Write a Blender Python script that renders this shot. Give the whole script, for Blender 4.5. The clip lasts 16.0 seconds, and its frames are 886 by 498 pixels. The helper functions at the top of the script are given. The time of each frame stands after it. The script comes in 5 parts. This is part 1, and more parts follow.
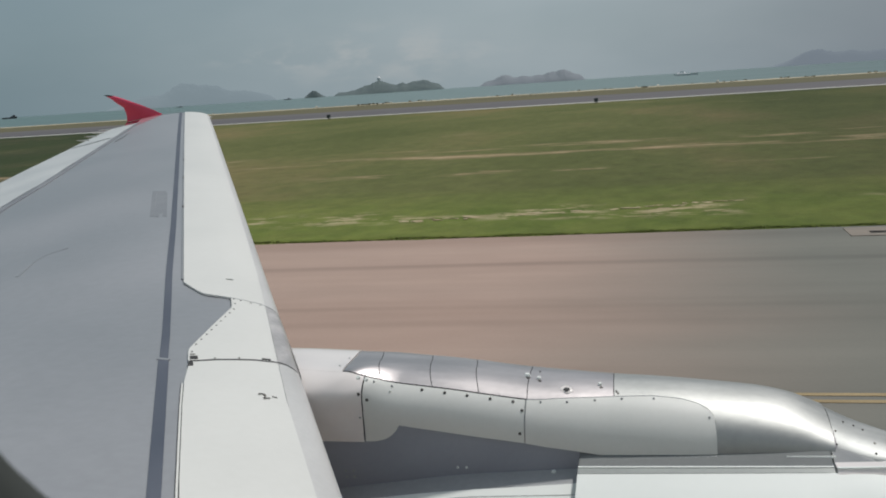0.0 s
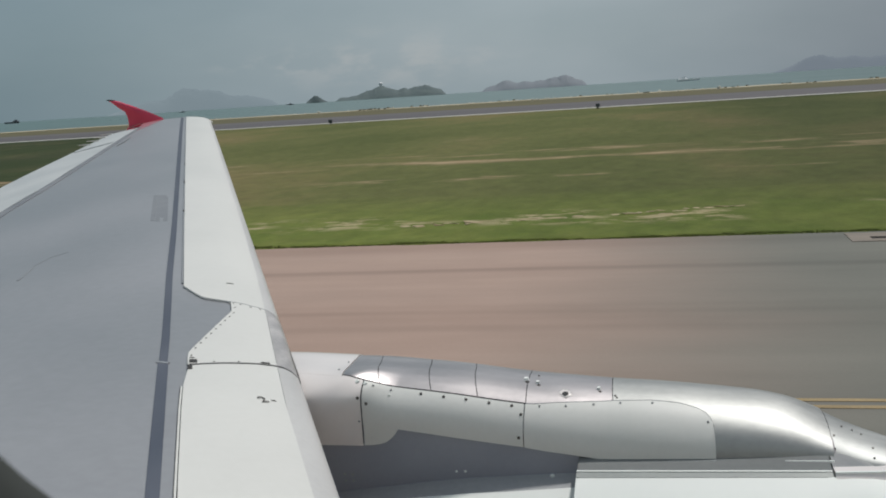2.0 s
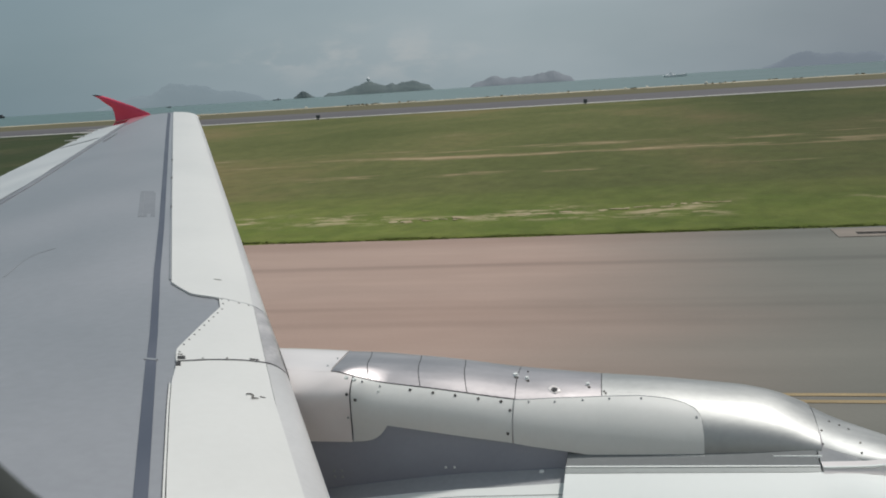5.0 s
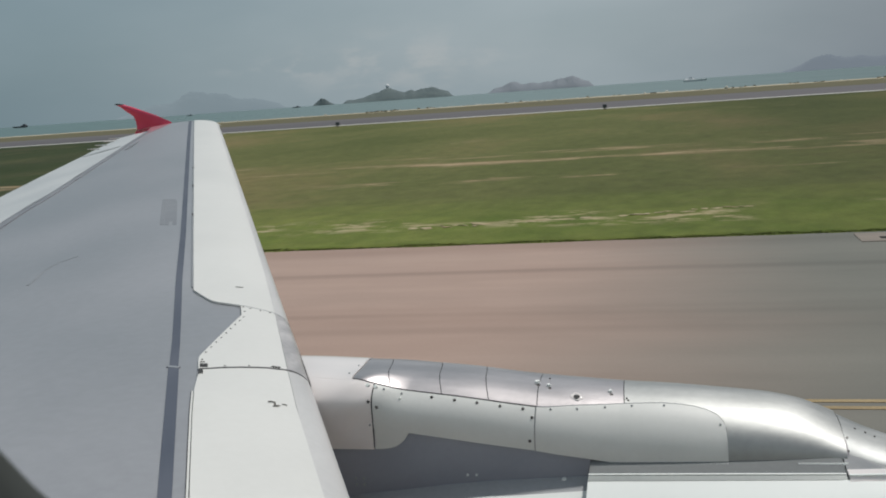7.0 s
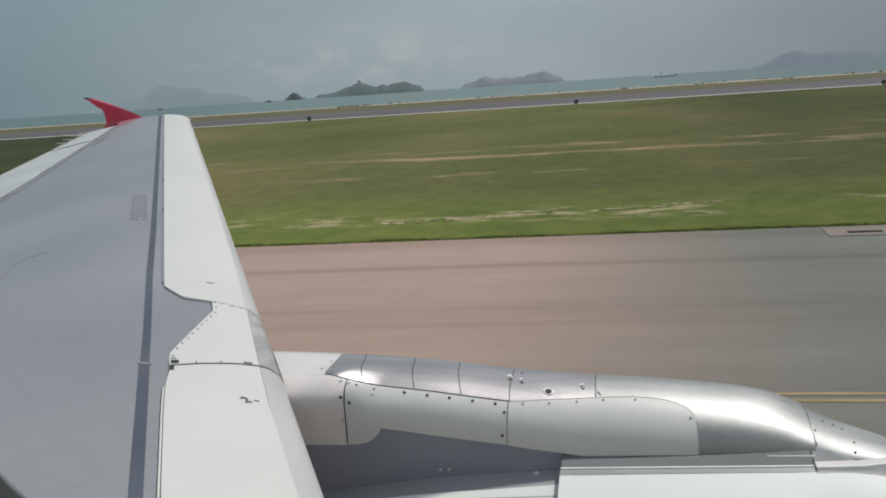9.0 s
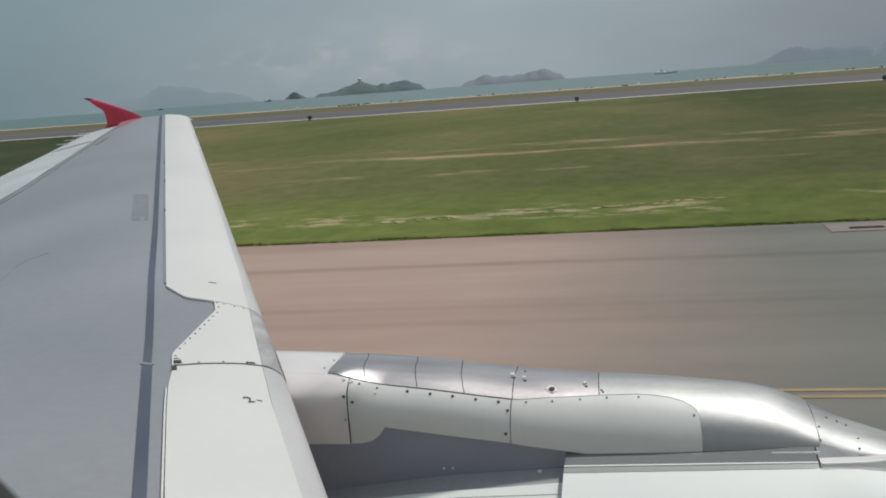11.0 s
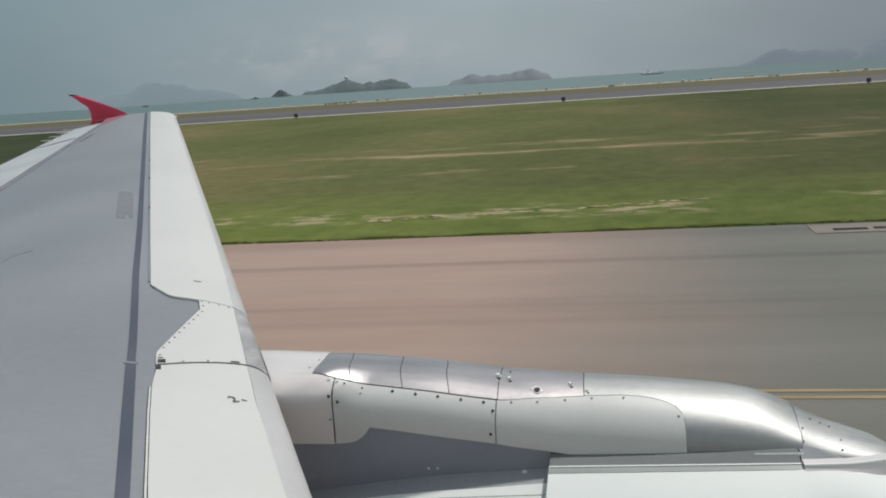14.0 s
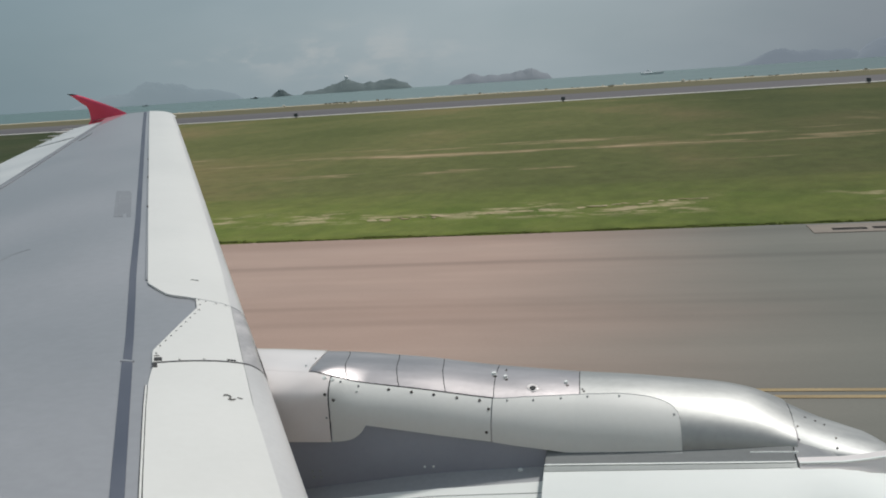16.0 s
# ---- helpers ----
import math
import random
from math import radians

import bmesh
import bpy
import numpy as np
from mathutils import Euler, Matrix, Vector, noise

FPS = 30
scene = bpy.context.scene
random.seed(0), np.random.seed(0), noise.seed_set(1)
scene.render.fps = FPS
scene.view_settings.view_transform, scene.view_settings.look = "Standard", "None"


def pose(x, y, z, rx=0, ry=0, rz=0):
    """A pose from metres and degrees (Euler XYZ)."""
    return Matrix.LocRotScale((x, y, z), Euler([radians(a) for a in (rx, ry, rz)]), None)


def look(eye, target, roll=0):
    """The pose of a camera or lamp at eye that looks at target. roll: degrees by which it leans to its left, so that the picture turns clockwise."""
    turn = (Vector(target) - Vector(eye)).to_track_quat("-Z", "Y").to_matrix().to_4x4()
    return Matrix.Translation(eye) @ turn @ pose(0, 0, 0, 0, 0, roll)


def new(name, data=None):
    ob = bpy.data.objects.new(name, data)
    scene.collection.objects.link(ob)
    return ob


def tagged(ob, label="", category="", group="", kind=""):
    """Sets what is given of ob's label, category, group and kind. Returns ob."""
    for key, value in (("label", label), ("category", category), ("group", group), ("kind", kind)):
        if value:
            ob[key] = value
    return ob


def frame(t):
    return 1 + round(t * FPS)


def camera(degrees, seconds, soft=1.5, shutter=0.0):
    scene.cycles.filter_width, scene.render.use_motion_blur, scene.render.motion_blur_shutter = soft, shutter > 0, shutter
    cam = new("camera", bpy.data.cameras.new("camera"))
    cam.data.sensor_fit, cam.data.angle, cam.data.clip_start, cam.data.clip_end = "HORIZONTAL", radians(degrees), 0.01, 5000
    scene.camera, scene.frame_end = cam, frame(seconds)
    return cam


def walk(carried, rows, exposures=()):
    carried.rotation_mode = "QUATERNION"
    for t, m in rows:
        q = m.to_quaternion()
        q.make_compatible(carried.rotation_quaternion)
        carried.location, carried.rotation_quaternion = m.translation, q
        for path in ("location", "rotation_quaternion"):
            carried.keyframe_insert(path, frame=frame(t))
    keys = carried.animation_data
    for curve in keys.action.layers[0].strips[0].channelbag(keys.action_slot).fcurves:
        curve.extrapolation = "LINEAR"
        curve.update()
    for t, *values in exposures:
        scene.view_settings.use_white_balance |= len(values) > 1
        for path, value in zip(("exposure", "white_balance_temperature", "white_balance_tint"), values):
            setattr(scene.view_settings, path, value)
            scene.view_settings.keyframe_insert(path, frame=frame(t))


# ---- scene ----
cam = camera(48.0, 16.0, soft=1.9)
cam.data.dof.use_dof, cam.data.dof.focus_distance, cam.data.dof.aperture_fstop = True, 9.0, 24.0
EYE = Vector((0.0, 0.0, 4.4))
# seconds, turn to the left, pitch, lean, and the shift of the eye in metres
ROWS = [
    (0.0, 13.422, -9.183, -3.805, -0.0004, 0.0017, -0.0041),
    (0.5, 13.401, -9.206, -3.990, -0.0009, -0.0014, 0.0012),
    (1.0, 13.169, -9.180, -3.838, 0.0033, -0.0010, -0.0041),
    (1.5, 13.249, -9.094, -3.806, 0.0086, -0.0058, -0.0034),
    (2.0, 13.493, -8.881, -3.731, 0.0125, -0.0063, -0.0078),
    (2.5, 13.104, -9.111, -3.779, -0.0001, 0.0015, -0.0022),
    (3.0, 12.851, -9.129, -3.790, -0.0134, 0.0094, -0.0000),
    (3.5, 12.783, -9.111, -3.254, 0.0002, 0.0056, -0.0100),
    (4.0, 12.757, -9.206, -3.622, 0.0036, 0.0009, -0.0056),
    (6.5, 12.885, -9.000, -3.647, 0.0093, -0.0032, -0.0085),
    (7.0, 13.921, -8.749, -4.072, -0.0013, 0.0019, -0.0030),
    (7.5, 12.557, -8.971, -3.657, 0.0008, 0.0030, -0.0075),
    (8.0, 12.195, -9.167, -3.610, -0.0056, -0.0004, 0.0026),
    (10.5, 12.573, -9.101, -4.391, 0.0065, -0.0021, -0.0067),
    (11.0, 12.416, -9.244, -4.265, -0.0059, 0.0040, -0.0008),
    (11.5, 11.943, -9.256, -4.252, 0.0012, 0.0011, -0.0030),
    (12.0, 11.556, -9.375, -3.659, -0.0042, 0.0072, -0.0051),
    (12.5, 11.530, -9.330, -3.803, -0.0075, 0.0034, -0.0028),
    (13.0, 11.629, -9.433, -4.009, 0.0110, 0.0104, -0.0043),
    (13.5, 11.730, -9.322, -3.821, 0.0059, -0.0032, -0.0038),
    (14.0, 11.595, -9.358, -3.809, -0.0075, 0.0086, 0.0033),
    (14.5, 11.526, -9.381, -3.837, 0.0036, 0.0058, -0.0001),
    (15.0, 11.703, -9.301, -3.926, 0.0093, 0.0040, -0.0058),
    (15.5, 11.513, -9.262, -3.683, -0.0033, 0.0027, -0.0006),
    (16.0, 11.593, -9.373, -3.791, 0.0110, 0.0044, -0.0024),
]


def aim(yaw, pitch, lean, dx, dy, dz):
    return (pose(EYE.x + dx, EYE.y + dy, EYE.z + dz, 0, 0, yaw)
            @ pose(0, 0, 0, 90 + pitch) @ pose(0, 0, 0, 0, 0, lean))


walk(cam, [(row[0], aim(*row[1:])) for row in ROWS], exposures=[(0.0, 0.05), (0.5, 0.03), (1.0, 0.14), (2.0, 0.03), (2.5, 0.03), (3.0, 0.14), (3.5, 0.05), (4.0, 0.04), (6.5, 0.14), (7.0, 0.07), (8.0, 0.06), (10.5, 0.05), (11.5, 0.07), (12.0, 0.06), (12.5, 0.17), (13.0, 0.12), (13.5, 0.02), (14.0, 0.08), (14.5, -0.02), (15.0, 0.05), (15.5, 0.05), (16.0, 0.11)])

# ---- world and sun ----
SUN_WAY = Vector((0.29, 0.36, 0.885)).normalized()     # towards the sun: high, ahead and out over the sea
SUN_UP = math.asin(SUN_WAY.z)
SUN_TURN = math.atan2(SUN_WAY.x, SUN_WAY.y)

world = bpy.data.worlds.new("hazy_sky")
scene.world = world
world.use_nodes = True
wn, wl = world.node_tree.nodes, world.node_tree.links
wn.clear()
w_out = wn.new("ShaderNodeOutputWorld")
w_bg = wn.new("ShaderNodeBackground")
w_sky = wn.new("ShaderNodeTexSky")
w_sky.sky_type = "NISHITA"
w_sky.sun_disc = False
w_sky.sun_elevation, w_sky.sun_rotation = SUN_UP, SUN_TURN
w_sky.air_density, w_sky.dust_density, w_sky.ozone_density = 1.0, 4.0, 1.0
w_co = wn.new("ShaderNodeTexCoord")
w_map = wn.new("ShaderNodeMapping")
w_map.inputs["Scale"].default_value = (1.6, 1.6, 4.5)
w_noise = wn.new("ShaderNodeTexNoise")
w_noise.inputs["Scale"].default_value, w_noise.inputs["Detail"].default_value = 2.2, 7.0
w_noise.inputs["Roughness"].default_value = 0.45
w_ramp = wn.new("ShaderNodeValToRGB")
w_ramp.color_ramp.elements[0].position, w_ramp.color_ramp.elements[0].color = 0.30, (3.15, 3.78, 4.1, 1)
w_ramp.color_ramp.elements[1].position, w_ramp.color_ramp.elements[1].color = 0.74, (4.15, 4.65, 4.98, 1)
w_mix = wn.new("ShaderNodeMix")
w_mix.data_type = "RGBA"
w_mix.inputs["Factor"].default_value = 0.86            # a closed layer of haze and thin cloud
w_bg.inputs["Strength"].default_value = 0.085
wl.new(w_co.outputs["Generated"], w_map.inputs["Vector"])
wl.new(w_map.outputs["Vector"], w_noise.inputs["Vector"])
wl.new(w_noise.outputs["Fac"], w_ramp.inputs["Fac"])
wl.new(w_sky.outputs["Color"], w_mix.inputs[6])
wl.new(w_ramp.outputs["Color"], w_mix.inputs[7])
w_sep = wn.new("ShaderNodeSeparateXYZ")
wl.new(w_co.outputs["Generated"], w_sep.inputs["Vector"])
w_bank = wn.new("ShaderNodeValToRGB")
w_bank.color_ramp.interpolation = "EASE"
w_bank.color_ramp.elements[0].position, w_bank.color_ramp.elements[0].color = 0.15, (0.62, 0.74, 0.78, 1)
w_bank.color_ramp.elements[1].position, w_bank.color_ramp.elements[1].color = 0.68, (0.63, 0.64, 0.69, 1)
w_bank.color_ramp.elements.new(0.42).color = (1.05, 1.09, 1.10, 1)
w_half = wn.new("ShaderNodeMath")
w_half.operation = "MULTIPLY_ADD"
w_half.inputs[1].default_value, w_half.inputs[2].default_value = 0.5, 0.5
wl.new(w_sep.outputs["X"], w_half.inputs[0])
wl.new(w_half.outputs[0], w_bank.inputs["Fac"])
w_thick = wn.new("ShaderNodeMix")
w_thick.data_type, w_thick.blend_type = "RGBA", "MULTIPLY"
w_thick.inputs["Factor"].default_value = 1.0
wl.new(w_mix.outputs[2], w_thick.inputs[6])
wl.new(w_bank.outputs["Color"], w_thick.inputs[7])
# a soft heap of cloud low over the islands
w_puff = wn.new("ShaderNodeMapping")
w_puff.vector_type = "POINT"
w_puff.inputs["Location"].default_value = (0.272 * 7.0, 0.0, -0.036 * 26.0)
w_puff.inputs["Scale"].default_value = (7.0, 0.0, 26.0)
w_len = wn.new("ShaderNodeVectorMath")
w_len.operation = "LENGTH"
wl.new(w_co.outputs["Generated"], w_puff.inputs["Vector"])
wl.new(w_puff.outputs["Vector"], w_len.inputs[0])
w_near = wn.new("ShaderNodeMapRange")
w_near.interpolation_type = "SMOOTHSTEP"
w_near.inputs["From Min"].default_value, w_near.inputs["From Max"].default_value = 1.1, 0.1
wl.new(w_len.outputs["Value"], w_near.inputs["Value"])
w_fluff_at = wn.new("ShaderNodeMapping")
w_fluff_at.inputs["Scale"].default_value = (1.0, 1.0, 2.4)
w_fluff = wn.new("ShaderNodeTexNoise")
w_fluff.inputs["Scale"].default_value, w_fluff.inputs["Detail"].default_value = 21.0, 6.0
wl.new(w_co.outputs["Generated"], w_fluff_at.inputs["Vector"])
wl.new(w_fluff_at.outputs["Vector"], w_fluff.inputs["Vector"])
w_edge = wn.new("ShaderNodeMapRange")
w_edge.interpolation_type = "SMOOTHSTEP"
w_edge.inputs["From Min"].default_value, w_edge.inputs["From Max"].default_value = 0.42, 0.66
wl.new(w_fluff.outputs["Fac"], w_edge.inputs["Value"])
w_streak = wn.new("ShaderNodeMapping")
w_streak.inputs["Location"].default_value = (0.352 * 10.0, 0.0, -0.038 * 62.0)
w_streak.inputs["Scale"].default_value = (10.0, 0.0, 62.0)
w_streak_len = wn.new("ShaderNodeVectorMath")
w_streak_len.operation = "LENGTH"
wl.new(w_co.outputs["Generated"], w_streak.inputs["Vector"])
wl.new(w_streak.outputs["Vector"], w_streak_len.inputs[0])
w_streak_near = wn.new("ShaderNodeMapRange")
w_streak_near.interpolation_type = "SMOOTHSTEP"
w_streak_near.inputs["From Min"].default_value, w_streak_near.inputs["From Max"].default_value = 1.0, 0.15
w_streak_near.inputs["To Max"].default_value = 1.5
wl.new(w_streak_len.outputs["Value"], w_streak_near.inputs["Value"])
w_both = wn.new("ShaderNodeMath")
w_both.operation = "MAXIMUM"
wl.new(w_near.outputs["Result"], w_both.inputs[0])
wl.new(w_streak_near.outputs["Result"], w_both.inputs[1])
w_cloud = wn.new("ShaderNodeMath")
w_cloud.operation = "MULTIPLY"
wl.new(w_both.outputs[0], w_cloud.inputs[0])
wl.new(w_edge.outputs["Result"], w_cloud.inputs[1])
w_thin = wn.new("ShaderNodeMath")
w_thin.operation = "MULTIPLY"
w_thin.inputs[1].default_value = 0.5                  # seen through the haze
wl.new(w_cloud.outputs[0], w_thin.inputs[0])
w_heap = wn.new("ShaderNodeMix")
w_heap.data_type = "RGBA"
w_heap.inputs[7].default_value = (4.9, 5.1, 5.1, 1)
wl.new(w_thin.outputs[0], w_heap.inputs["Factor"])
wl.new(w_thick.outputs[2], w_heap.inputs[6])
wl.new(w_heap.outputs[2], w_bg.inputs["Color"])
wl.new(w_bg.outputs["Background"], w_out.inputs["Surface"])

sun = new("sun", bpy.data.lights.new("sun", "SUN"))
sun.data.energy, sun.data.angle, sun.data.color = 2.3, radians(4.0), (1.0, 0.965, 0.915)
sun.matrix_world = look(SUN_WAY * 60, (0, 0, 0))


# ---- materials ----
def material(name, low, high, rough=0.5, metal=0.0, scale=(4, 4, 4), detail=5.0, fine=0.0, bump=0.0,
             bump_scale=40.0, spread=(0.35, 0.65), coat=0.0, rough_var=0.08, aniso=0.0, object_space=False):
    """Two-tone noise at a large and a fine scale, with a matching variation of the gloss and fine relief."""
    m = bpy.data.materials.new(name)
    m.use_nodes = True
    n, l = m.node_tree.nodes, m.node_tree.links
    p = n["Principled BSDF"]
    p.inputs["Metallic"].default_value = metal
    p.inputs["Coat Weight"].default_value = coat
    p.inputs["Anisotropic"].default_value = aniso
    geo = n.new("ShaderNodeNewGeometry")
    mp = n.new("ShaderNodeMapping")
    mp.inputs["Scale"].default_value = scale
    l.new(geo.outputs["Position"], mp.inputs["Vector"])
    a = n.new("ShaderNodeTexNoise")
    a.inputs["Scale"].default_value, a.inputs["Detail"].default_value = 1.0, detail
    l.new(mp.outputs["Vector"], a.inputs["Vector"])
    r = n.new("ShaderNodeValToRGB")
    r.color_ramp.elements[0].position, r.color_ramp.elements[0].color = spread[0], (*low, 1)
    r.color_ramp.elements[1].position, r.color_ramp.elements[1].color = spread[1], (*high, 1)
    l.new(a.outputs["Fac"], r.inputs["Fac"])
    colour = r.outputs["Color"]
    b = n.new("ShaderNodeTexNoise")
    b.inputs["Scale"].default_value, b.inputs["Detail"].default_value = bump_scale, 3.0
    l.new(geo.outputs["Position"], b.inputs["Vector"])
    if fine:
        mx = n.new("ShaderNodeMix")
        mx.data_type, mx.blend_type = "RGBA", "OVERLAY"
        mx.inputs["Factor"].default_value = fine
        l.new(colour, mx.inputs[6])
        l.new(b.outputs["Fac"], mx.inputs[7])
        colour = mx.outputs[2]
    l.new(colour, p.inputs["Base Color"])
    mr = n.new("ShaderNodeMapRange")
    mr.inputs["To Min"].default_value = max(0.02, rough - rough_var)
    mr.inputs["To Max"].default_value = min(1.0, rough + rough_var)
    l.new(a.outputs["Fac"], mr.inputs["Value"])
    l.new(mr.outputs["Result"], p.inputs["Roughness"])
    if bump:
        bp = n.new("ShaderNodeBump")
        bp.inputs["Strength"].default_value, bp.inputs["Distance"].default_value = bump, 0.01
        l.new(b.outputs["Fac"], bp.inputs["Height"])
        l.new(bp.outputs["Normal"], p.inputs["Normal"])
    return m


M_WHITE = material("white_wing_paint", (0.695, 0.690, 0.662), (0.730, 0.724, 0.695), 0.45, scale=(1.6, 1.1, 2), fine=0.06, bump_scale=25, coat=0.1)
M_FLAP = material("greyish_flap_paint", (0.53, 0.545, 0.55), (0.61, 0.62, 0.62), 0.45, scale=(1.6, 1.1, 2), fine=0.1, bump_scale=25, coat=0.1)
M_NACELLE = material("white_nacelle_paint", (0.80, 0.825, 0.80), (0.86, 0.88, 0.855), 0.55, scale=(0.8, 2, 2), fine=0.05, bump_scale=25)
M_GREY = material("grey_wing_paint", (0.262, 0.270, 0.290), (0.315, 0.320, 0.342), 0.33, scale=(0.7, 0.5, 1), detail=5, fine=0.10, bump_scale=18)
M_STRIPE = material("dark_sealant_stripe", (0.062, 0.074, 0.105), (0.090, 0.102, 0.135), 0.55, scale=(3, 1, 3))
M_SEAM = material("black_seam", (0.015, 0.015, 0.017), (0.04, 0.04, 0.04), 0.7)
M_NOSE = material("bare_leading_edge", (0.43, 0.413, 0.415), (0.585, 0.56, 0.555), 0.42, metal=0.35, scale=(12, 3.5, 12), detail=6, fine=0.22)
M_NOSE_PALE = material("worn_pale_leading_edge", (0.57, 0.56, 0.555), (0.66, 0.65, 0.64), 0.42, metal=0.15, scale=(2, 0.7, 2), fine=0.1)
M_METAL = material("brushed_aluminium", (0.43, 0.407, 0.414), (0.52, 0.492, 0.50), 0.40, metal=0.92, scale=(1.3, 9, 9), detail=6, fine=0.08, bump_scale=30, bump=0.05)
M_CROWN = material("satin_crown_metal", (0.362, 0.370, 0.364), (0.440, 0.448, 0.441), 0.52, metal=0.92, scale=(1.3, 9, 9), detail=6, fine=0.10, bump_scale=30, bump=0.05)
M_CAP = material("brushed_nose_metal", (0.325, 0.337, 0.336), (0.395, 0.407, 0.404), 0.56, metal=0.94, scale=(1.3, 9, 9), detail=6, fine=0.10, bump_scale=30, bump=0.05)
M_FAIRING = material("pinkish_white_fairing_paint", (0.80, 0.742, 0.722), (0.87, 0.812, 0.788), 0.3, scale=(1.5, 3, 3), fine=0.06, coat=0.7)
M_PYLON = material("grey_white_pylon_paint", (0.69, 0.69, 0.66), (0.75, 0.745, 0.715), 0.42, metal=0.0, scale=(1.5, 3, 3), fine=0.08, coat=0.45)
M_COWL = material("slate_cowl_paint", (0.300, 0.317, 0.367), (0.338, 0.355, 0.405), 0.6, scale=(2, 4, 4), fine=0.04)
M_MID = material("mid_grey_cowl_paint", (0.20, 0.21, 0.22), (0.26, 0.27, 0.28), 0.42, scale=(1, 4, 4), fine=0.1)
M_CHANNEL = material("channel_grey_paint", (0.175, 0.185, 0.187), (0.21, 0.22, 0.22), 0.85, scale=(1, 4, 4), fine=0.1)
M_BAND = material("weathered_grey_band", (0.335, 0.34, 0.355), (0.39, 0.395, 0.41), 0.7, scale=(1, 4, 4), fine=0.1)
M_PALE = material("pale_grey_cowl_paint", (0.33, 0.35, 0.34), (0.43, 0.45, 0.43), 0.4, scale=(1, 4, 4), fine=0.1)
M_RED = material("red_winglet_paint", (0.64, 0.045, 0.10), (0.74, 0.065, 0.135), 0.38, scale=(3, 3, 3), coat=0.2)
# pink that stands for the red fence mirrored in the wing skin
M_PINK = material("fence_reflection_pink", (0.40, 0.13, 0.16), (0.46, 0.19, 0.22), 0.4, scale=(3, 2, 3))
M_BOLT = material("dark_bolt", (0.06, 0.055, 0.05), (0.13, 0.12, 0.11), 0.5, metal=0.6)
M_CABIN = material("cabin_trim", (0.060, 0.070, 0.068), (0.085, 0.095, 0.092), 0.8)
M_FARWAY = material("far_runway_asphalt", (0.085, 0.080, 0.086), (0.125, 0.115, 0.118), 0.85, scale=(0.004, 0.09, 1), detail=5)
M_SHOULDER = material("pale_shoulder_concrete", (0.48, 0.46, 0.43), (0.60, 0.58, 0.54), 0.85, scale=(0.02, 0.3, 1))
M_YELLOW = material("worn_yellow_paint", (0.27, 0.195, 0.095), (0.36, 0.265, 0.135), 0.7, scale=(0.8, 4, 1), detail=7, fine=0.3)
M_BLADE = material("green_grass_blades", (0.13, 0.165, 0.04), (0.22, 0.235, 0.07), 0.9, scale=(1.5, 1.5, 1.5), detail=6, spread=(0.3, 0.7))
M_SAND = material("pale_dry_soil", (0.32, 0.245, 0.14), (0.47, 0.39, 0.25), 0.95, scale=(0.8, 2.0, 1), detail=8, fine=0.3, bump=0.3, bump_scale=8)
M_STONE = material("pale_limestone", (0.66, 0.63, 0.55), (0.80, 0.77, 0.69), 0.9, scale=(2, 4, 4), fine=0.3)
M_CONCRETE = material("drain_concrete", (0.215, 0.185, 0.155), (0.27, 0.23, 0.195), 0.9, scale=(0.6, 2, 1), fine=0.2)
M_IRON = material("drain_iron", (0.05, 0.045, 0.04), (0.09, 0.08, 0.07), 0.7, metal=0.5)
M_SEA = material("hazy_sea", (0.062, 0.126, 0.115), (0.088, 0.156, 0.140), 0.30, scale=(0.003, 0.02, 1), detail=8, bump=0.12, bump_scale=0.6)
M_SHORE = material("sandy_sea_wall", (0.34, 0.28, 0.18), (0.54, 0.48, 0.36), 0.95, scale=(0.03, 0.3, 1), detail=7)
M_BANK = material("olive_embankment_grass", (0.085, 0.080, 0.036), (0.135, 0.115, 0.052), 0.95, scale=(0.01, 0.12, 1), detail=7)
M_SCRUB = material("dark_coastal_scrub", (0.10, 0.10, 0.065), (0.19, 0.17, 0.11), 0.95, scale=(0.4, 0.4, 0.4))
# haze is put into the islands' base colours, paler and bluer for the far one
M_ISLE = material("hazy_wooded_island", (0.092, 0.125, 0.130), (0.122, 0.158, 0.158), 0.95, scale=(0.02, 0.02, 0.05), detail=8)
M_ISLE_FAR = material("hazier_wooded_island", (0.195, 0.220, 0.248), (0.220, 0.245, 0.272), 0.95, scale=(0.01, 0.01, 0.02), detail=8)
M_PAINT_WHITE = material("white_boat_paint", (0.82, 0.83, 0.83), (0.88, 0.88, 0.88), 0.5)
M_HULL = material("dark_ship_hull", (0.06, 0.07, 0.08), (0.1, 0.11, 0.12), 0.7)


